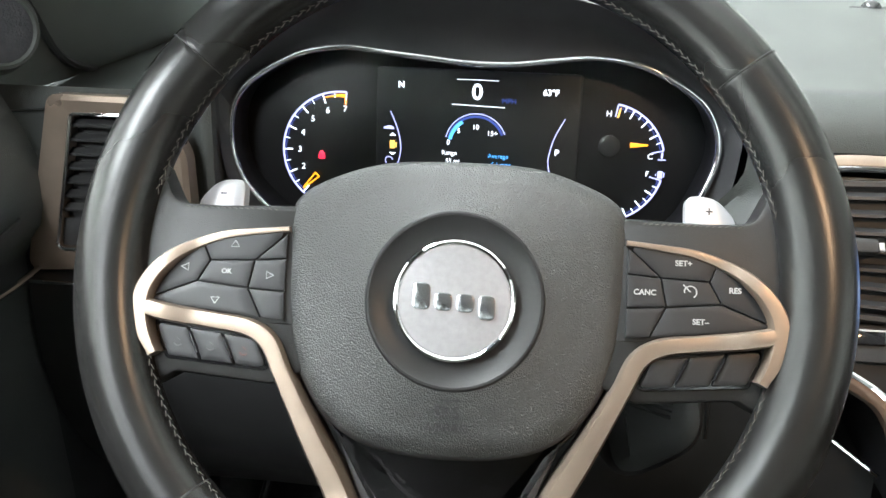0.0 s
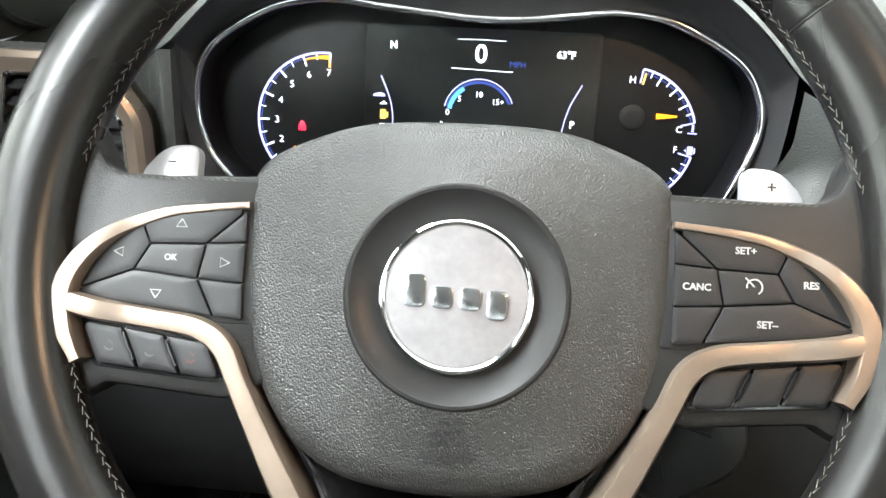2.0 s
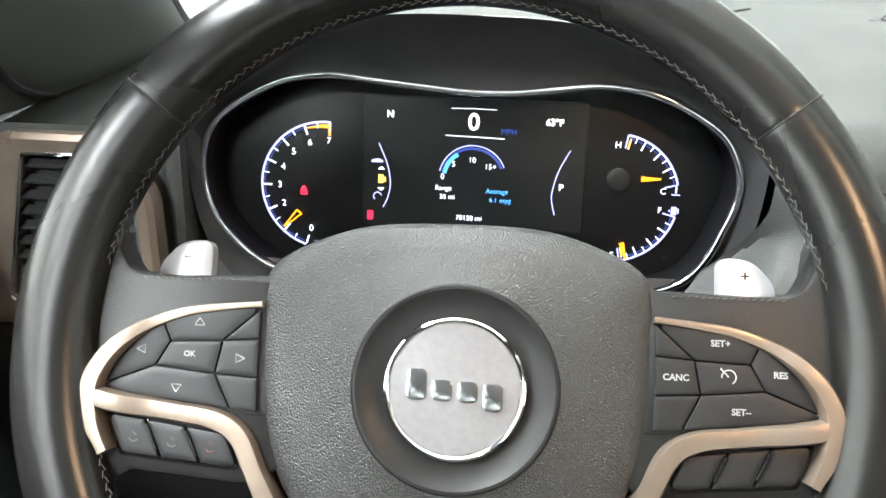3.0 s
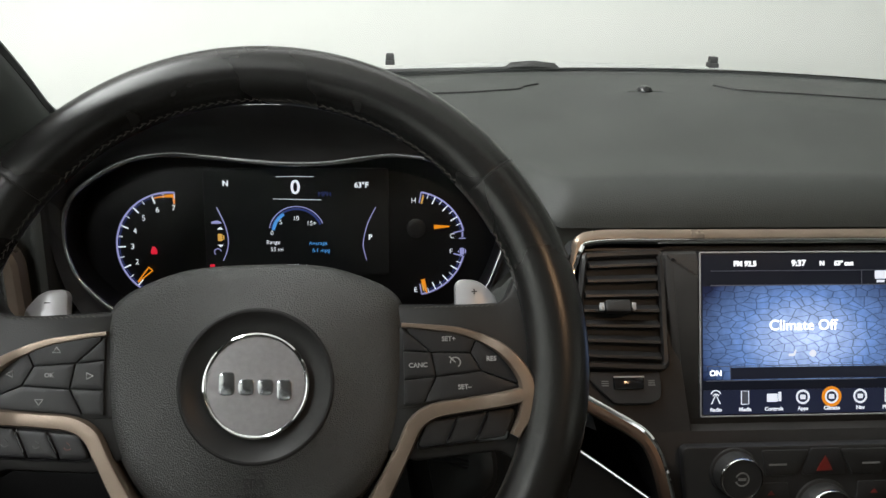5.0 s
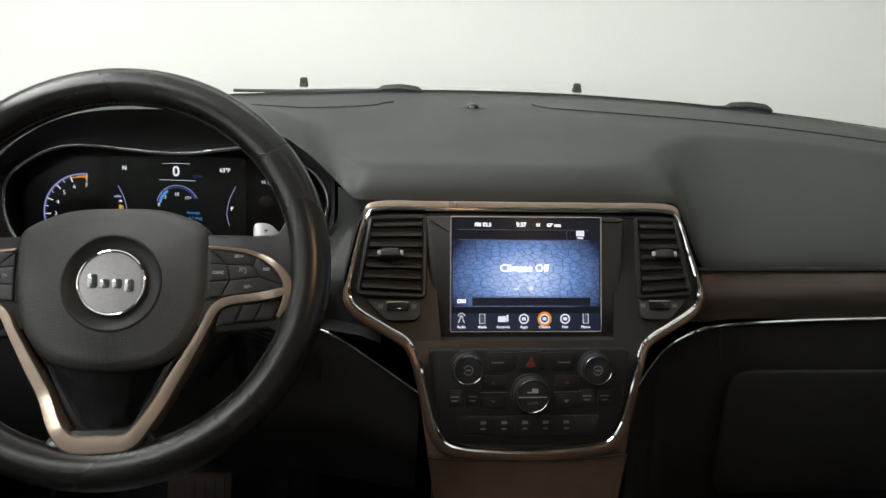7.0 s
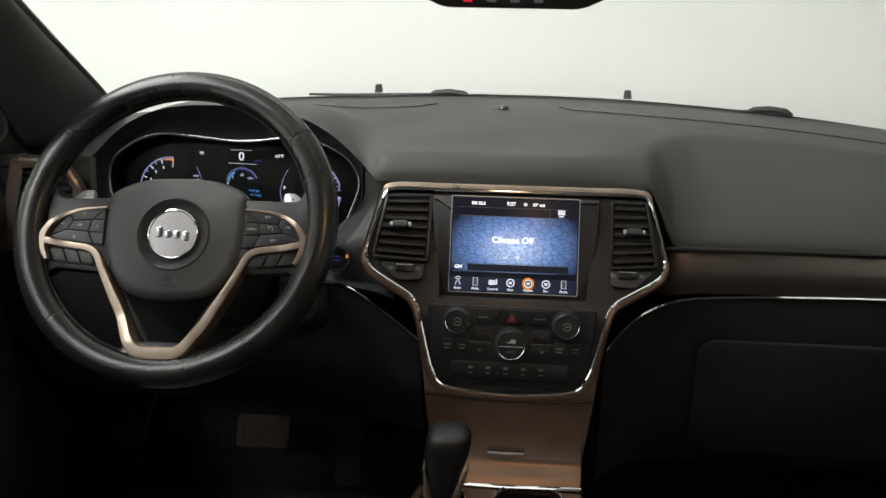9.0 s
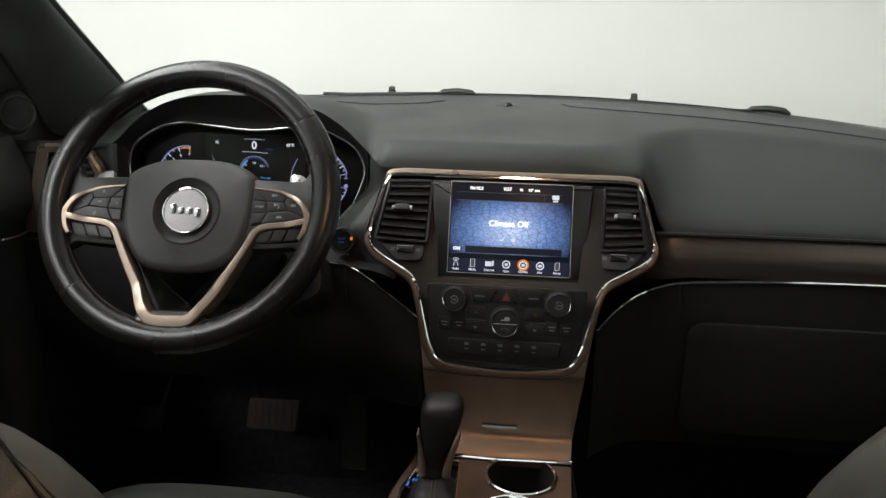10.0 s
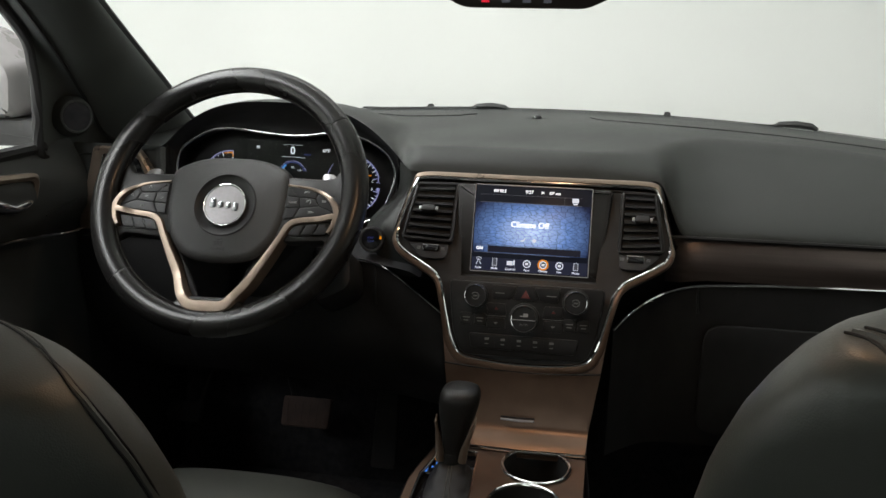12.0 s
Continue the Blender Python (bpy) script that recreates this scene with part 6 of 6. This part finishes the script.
def mirrors():
    m = thing("rear_view_mirror", pose(-0.010, 0.39, 1.013, 8), "black rear-view mirror with lit buttons along its lower edge", "mirror")
    ol = rounded([(-0.124, -0.014, 0.03), (-0.085, -0.036, 0.05), (0.072, -0.036, 0.05), (0.118, -0.014, 0.03), (0.126, 0.036, 0.03), (-0.126, 0.036, 0.03)], 8)
    body = part("shell", moved(pose(0, 0, 0, 90), slab(ol, -0.028, 0.008, 0.006)), SATIN, m)
    part("glass", moved(pose(0, 0, 0, 90), slab(rounded([(-0.118, -0.014, 0.02), (0.118, -0.014, 0.02), (0.118, 0.030, 0.02), (-0.118, 0.030, 0.02)], 6), 0.004, 0.0095, 0.001)), MIRRORFACE, m)
    for k, mat in enumerate((G_RED, G_DIM, G_DIM, G_DIM)):
        part("lamp", moved(pose(0, 0, 0, 90), slab(rect(-0.060 + k * 0.026, -0.0285, -0.050 + k * 0.026, -0.0250, 0.0005), 0.0075, 0.0090, 0.0002)), mat, m)
    part("stem", tube([(0, 0.02, 0.02), (0, 0.08, 0.045), (0, 0.12, 0.06)], 0.012, seg=10), SATIN, m)
    e = thing("door_mirror", pose(-1.012, 0.665, 0.835), "grey door mirror on a black foot outside the window", "mirror")
    part("shell", moved(pose(0, 0, 0, 90), slab(rounded([(-0.11, -0.055, 0.03), (0.085, -0.055, 0.025), (0.095, 0.03, 0.05), (0.02, 0.105, 0.06), (-0.10, 0.10, 0.05)], 8), -0.06, 0.05, 0.03)), GREYBODY, e)
    part("glass", moved(pose(0, 0, 0, 90), slab(rounded([(-0.095, -0.040, 0.02), (0.060, -0.040, 0.02), (0.066, 0.025, 0.04), (0.01, 0.085, 0.05), (-0.085, 0.08, 0.04)], 8), 0.045, 0.052, 0.002)), MIRRORFACE, e)
    part("foot", moved(pose(0, 0, 0, 90), slab(rounded([(-0.10, -0.105, 0.01), (0.19, -0.105, 0.01), (0.19, -0.056, 0.01), (-0.10, -0.056, 0.01)], 5), -0.05, 0.03, 0.008)), RUBBER, e)


mirrors()


def shell():
    b = thing("car_body", pose(0, 0, 0), "white car body with a cloth-lined roof", "car body")
    part("headliner", block(-0.66, -1.9, 1.205, 0.66, 0.03, 1.225, 0), HEADLINER, b, "grey cloth headliner")
    part("roof", block(-0.70, -1.95, 1.232, 0.70, 0.09, 1.26, 0.01), BODYPAINT, b)
    part("floor_pan", block(-0.80, -1.9, -0.06, 0.80, 1.05, -0.02, 0), BODYPAINT, b)
    part("carpet", block(-0.78, -1.9, -0.018, 0.78, 0.98, 0.0, 0), CARPET, b, "black carpet")
    part("firewall", sheet(lambda u, v: Vector((-0.78 + 1.56 * u, 0.86 + 0.13 * v, 0.0 + 0.70 * v)), 4, 8), CARPET, b)
    for s in (-1, 1):
        part("side", block(s * 0.80 - 0.012, -1.9, -0.10, s * 0.80 + 0.012, 1.0, 0.745, 0), BODYPAINT, b)
        part("centre_post", block(s * 0.745 - 0.035, -0.68, 0.0, s * 0.745 + 0.035, -0.57, 1.21, 0.01), SOFT, b)
        part("roof_rail", tube([(s * 0.64, 0.05, 1.205), (s * 0.675, -0.3, 1.215), (s * 0.68, -1.9, 1.20)], 0.035, seg=10), HEADLINER, b)
        part("rear_post", block(s * 0.72 - 0.05, -1.9, 0.70, s * 0.72 + 0.05, -1.55, 1.21, 0.01), SOFT, b)
        part("rear_side_trim", block(s * 0.76 - 0.02, -1.9, 0.0, s * 0.76 + 0.02, -0.60, 0.755, 0.01), SOFT, b)
        part("scuttle_side", block(s * 0.785 - 0.012, 0.52, 0.0, s * 0.785 + 0.012, 1.0, 0.73, 0.0), DARK, b)
    for s in (-1, 1):
        part("rear_window", sheet(lambda u, v, s=s: Vector((s * (0.772 - 0.095 * v), -0.66 - 0.92 * u, 0.755 + 0.46 * v)), 4, 4), PRIVACY, b, "dark tinted rear window")
    part("rear_window", sheet(lambda u, v: Vector((-0.72 + 1.44 * u, -1.915 + 0.05 * v, 0.79 + 0.43 * v)), 4, 4), PRIVACY, b, "dark tinted rear window")
    part("tailgate", block(-0.78, -1.93, -0.05, 0.78, -1.90, 0.80, 0), SOFT, b)
    for x in (-0.66, 0.66):
        for y in (-1.45, 1.55):
            part("wheel", moved(pose(x, y, -0.15, 0, 90), lathe([(0.20, -0.10), (0.36, -0.10), (0.375, -0.07), (0.375, 0.07), (0.36, 0.10), (0.20, 0.10)], 40)), RUBBER, b)
    lamp = thing("map_lamp", pose(0.0, -0.02, 1.200), "overhead console with a warm map lamp", "ceiling lamp")
    part("housing", block(-0.10, -0.09, -0.016, 0.10, 0.06, 0.004, 0.006), HEADLINER, lamp)
    part("lens", slab(rect(-0.038, -0.018, 0.038, 0.018, 0.004), -0.021, -0.0165, 0.001), glow("warm_lamp_lens", (1.0, 0.66, 0.36), 4.0), lamp)


shell()


# ---- seats ----
SEATW = ((0.30, 0.258), (0.48, 0.282), (0.62, 0.289), (0.70, 0.287), (0.767, 0.278), (0.80, 0.268), (0.82, 0.258), (0.835, 0.248), (0.846, 0.236), (0.853, 0.220), (0.857, 0.198), (0.859, 0.155), (0.8605, 0.08), (0.861, 0.004))


def seat(x, y0, z0, label, reach, panel):
    s = thing("front_seat", pose(x, y0, z0), label, "seat", group="front seats")

    def back(u, v):
        k = v * (len(SEATW) - 1)
        i = min(int(k), len(SEATW) - 2)
        z, w = (SEATW[i][q] + (SEATW[i + 1][q] - SEATW[i][q]) * (k - i) for q in (0, 1))
        a = 2 * math.pi * u
        ca, sa = math.cos(a), math.sin(a)
        e = 2.6
        q = 1 / (abs(ca) ** e + abs(sa) ** e) ** (1 / e)
        th = 0.068 * min(1.0, (w / 0.20) ** 0.6)
        dish = 0.018 * (1 - min(abs(ca) / 0.8, 1)) * (1 if sa > 0 else 0.3)
        return Vector((w * q * ca, th * q * sa - dish - (z - 0.70) * 0.30, z))
    b = part("backrest", sheet(back, 72, 67, closed_u=True), SEATHIDE, s, "black leather backrest", angle=70)
    # the sewn ridge round the shoulder
    for off, r, mat in ((0.0, 0.0008, GROOVE), (0.030, 0.0008, GROOVE), (0.015, 0.0022, SEATHIDE)):
        pts = []
        for k in range(61):
            f = k / 60
            if panel:
                # the bolster panel's seam, from the shoulder down across the back
                pts.append(back(0.485 + 0.225 * f, 0.63 + 0.04 * math.sin(math.pi * min(2 * f, 1)) - 0.26 * f * f + off * 1.2))
            else:
                a = math.pi * (0.02 + 0.96 * f)
                pts.append(back((1.25 - (0.275 - off * 0.5) * math.copysign(abs(math.cos(a)) ** 0.6, math.cos(a))) % 1.0, 0.12 + (0.64 + off) * math.sin(a) ** 0.5))
        lift = -0.0012 if r > 0.002 else 0.0003
        part("seam", tube([p + Vector((0, 0, lift)) for p in pts], r, seg=6), mat, b)
    c = part("cushion", sheet(lambda u, v: (lambda a, t: Vector((0.25 * (1 / (abs(math.cos(a)) ** 4 + abs(math.sin(a)) ** 4) ** 0.25) * math.cos(a) * t[0], reach + 0.345 * (1 / (abs(math.cos(a)) ** 4 + abs(math.sin(a)) ** 4) ** 0.25) * math.sin(a) * t[0], t[1] + 0.02 * math.sin(a))))(2 * math.pi * u, ((0.90, 0.14), (1.0, 0.20), (1.0, 0.25), (0.97, 0.285), (0.90, 0.302), (0.7, 0.306), (0.4, 0.300), (0.02, 0.298))[min(int(v * 7.001), 7)]), 48, 8, closed_u=True), SEATHIDE, s, "black leather cushion", angle=70)
    for xx in (0.145, 0.157):
        part("seam", tube([(xx, reach - 0.22 + 0.52 * k / 10, 0.3145 + 0.006 * math.sin(k / 10 * 2)) for k in range(10)], 0.0012, seg=5), THREAD, c)
    part("base", block(-0.22, 0.0, 0.0, 0.22, 0.66, 0.16, 0.02), DARK, s)
    for k in (-0.06, 0.06):
        part("headrest_post", tube([(k, -0.04, 0.84), (k, -0.06, 0.93)], 0.006, seg=8), CHROME, s)
    part("headrest", slab(rounded([(-0.12, 0.0, 0.04), (0.12, 0.0, 0.04), (0.10, 0.16, 0.05), (-0.10, 0.16, 0.05)], 6), -0.045, 0.045, 0.03), SEATHIDE, s, m=pose(0, -0.065, 0.90, 90))


seat(-0.421, -0.304, -0.066, "black leather driver's seat, set back from the wheel", 0.42, False)
seat(0.415, -0.296, -0.018, "black leather passenger seat beside the console", 0.30, True)


# ---- pedals ----
def pedals():
    p = thing("brake_pedal", pose(-0.442, 0.745, 0.205, 62), "wide brown-black rubber brake pedal", "pedal")
    part("pad", slab(rounded([(-0.050, -0.030, 0.010), (0.048, -0.030, 0.010), (0.050, 0.030, 0.008), (-0.050, 0.030, 0.008)], 5), -0.010, 0.006, 0.004), PEDALPAD, p)
    for k in range(6):
        part("rib", tube([(-0.038 + k * 0.015, -0.022, 0.0065), (-0.038 + k * 0.015, 0.022, 0.0062)], 0.0009, seg=6), PEDALPAD, p)
    part("arm", tube([(-0.03, 0.025, -0.008), (-0.06, 0.10, -0.010), (-0.09, 0.24, 0.02)], [0.006, 0.006, 0.008], seg=8), SATIN, p)
    a = thing("accelerator_pedal", pose(-0.285, 0.77, 0.175, 70), "slim black accelerator pedal", "pedal")
    part("pad", slab(rounded([(-0.026, -0.080, 0.01), (0.026, -0.080, 0.01), (0.022, 0.080, 0.01), (-0.022, 0.080, 0.01)], 5), -0.008, 0.006, 0.004), RUBBER, a)
    k = thing("parking_brake_pedal", pose(-0.690, 0.72, 0.195, 62), "small black parking brake pedal", "pedal")
    part("pad", slab(rounded([(-0.035, -0.020, 0.008), (0.035, -0.020, 0.008), (0.035, 0.020, 0.008), (-0.035, 0.020, 0.008)], 5), -0.008, 0.006, 0.003), RUBBER, k)
    part("arm", tube([(0.028, 0.015, -0.004), (0.045, 0.09, -0.004), (0.06, 0.16, 0.0)], 0.005, seg=8), SATIN, k)


pedals()
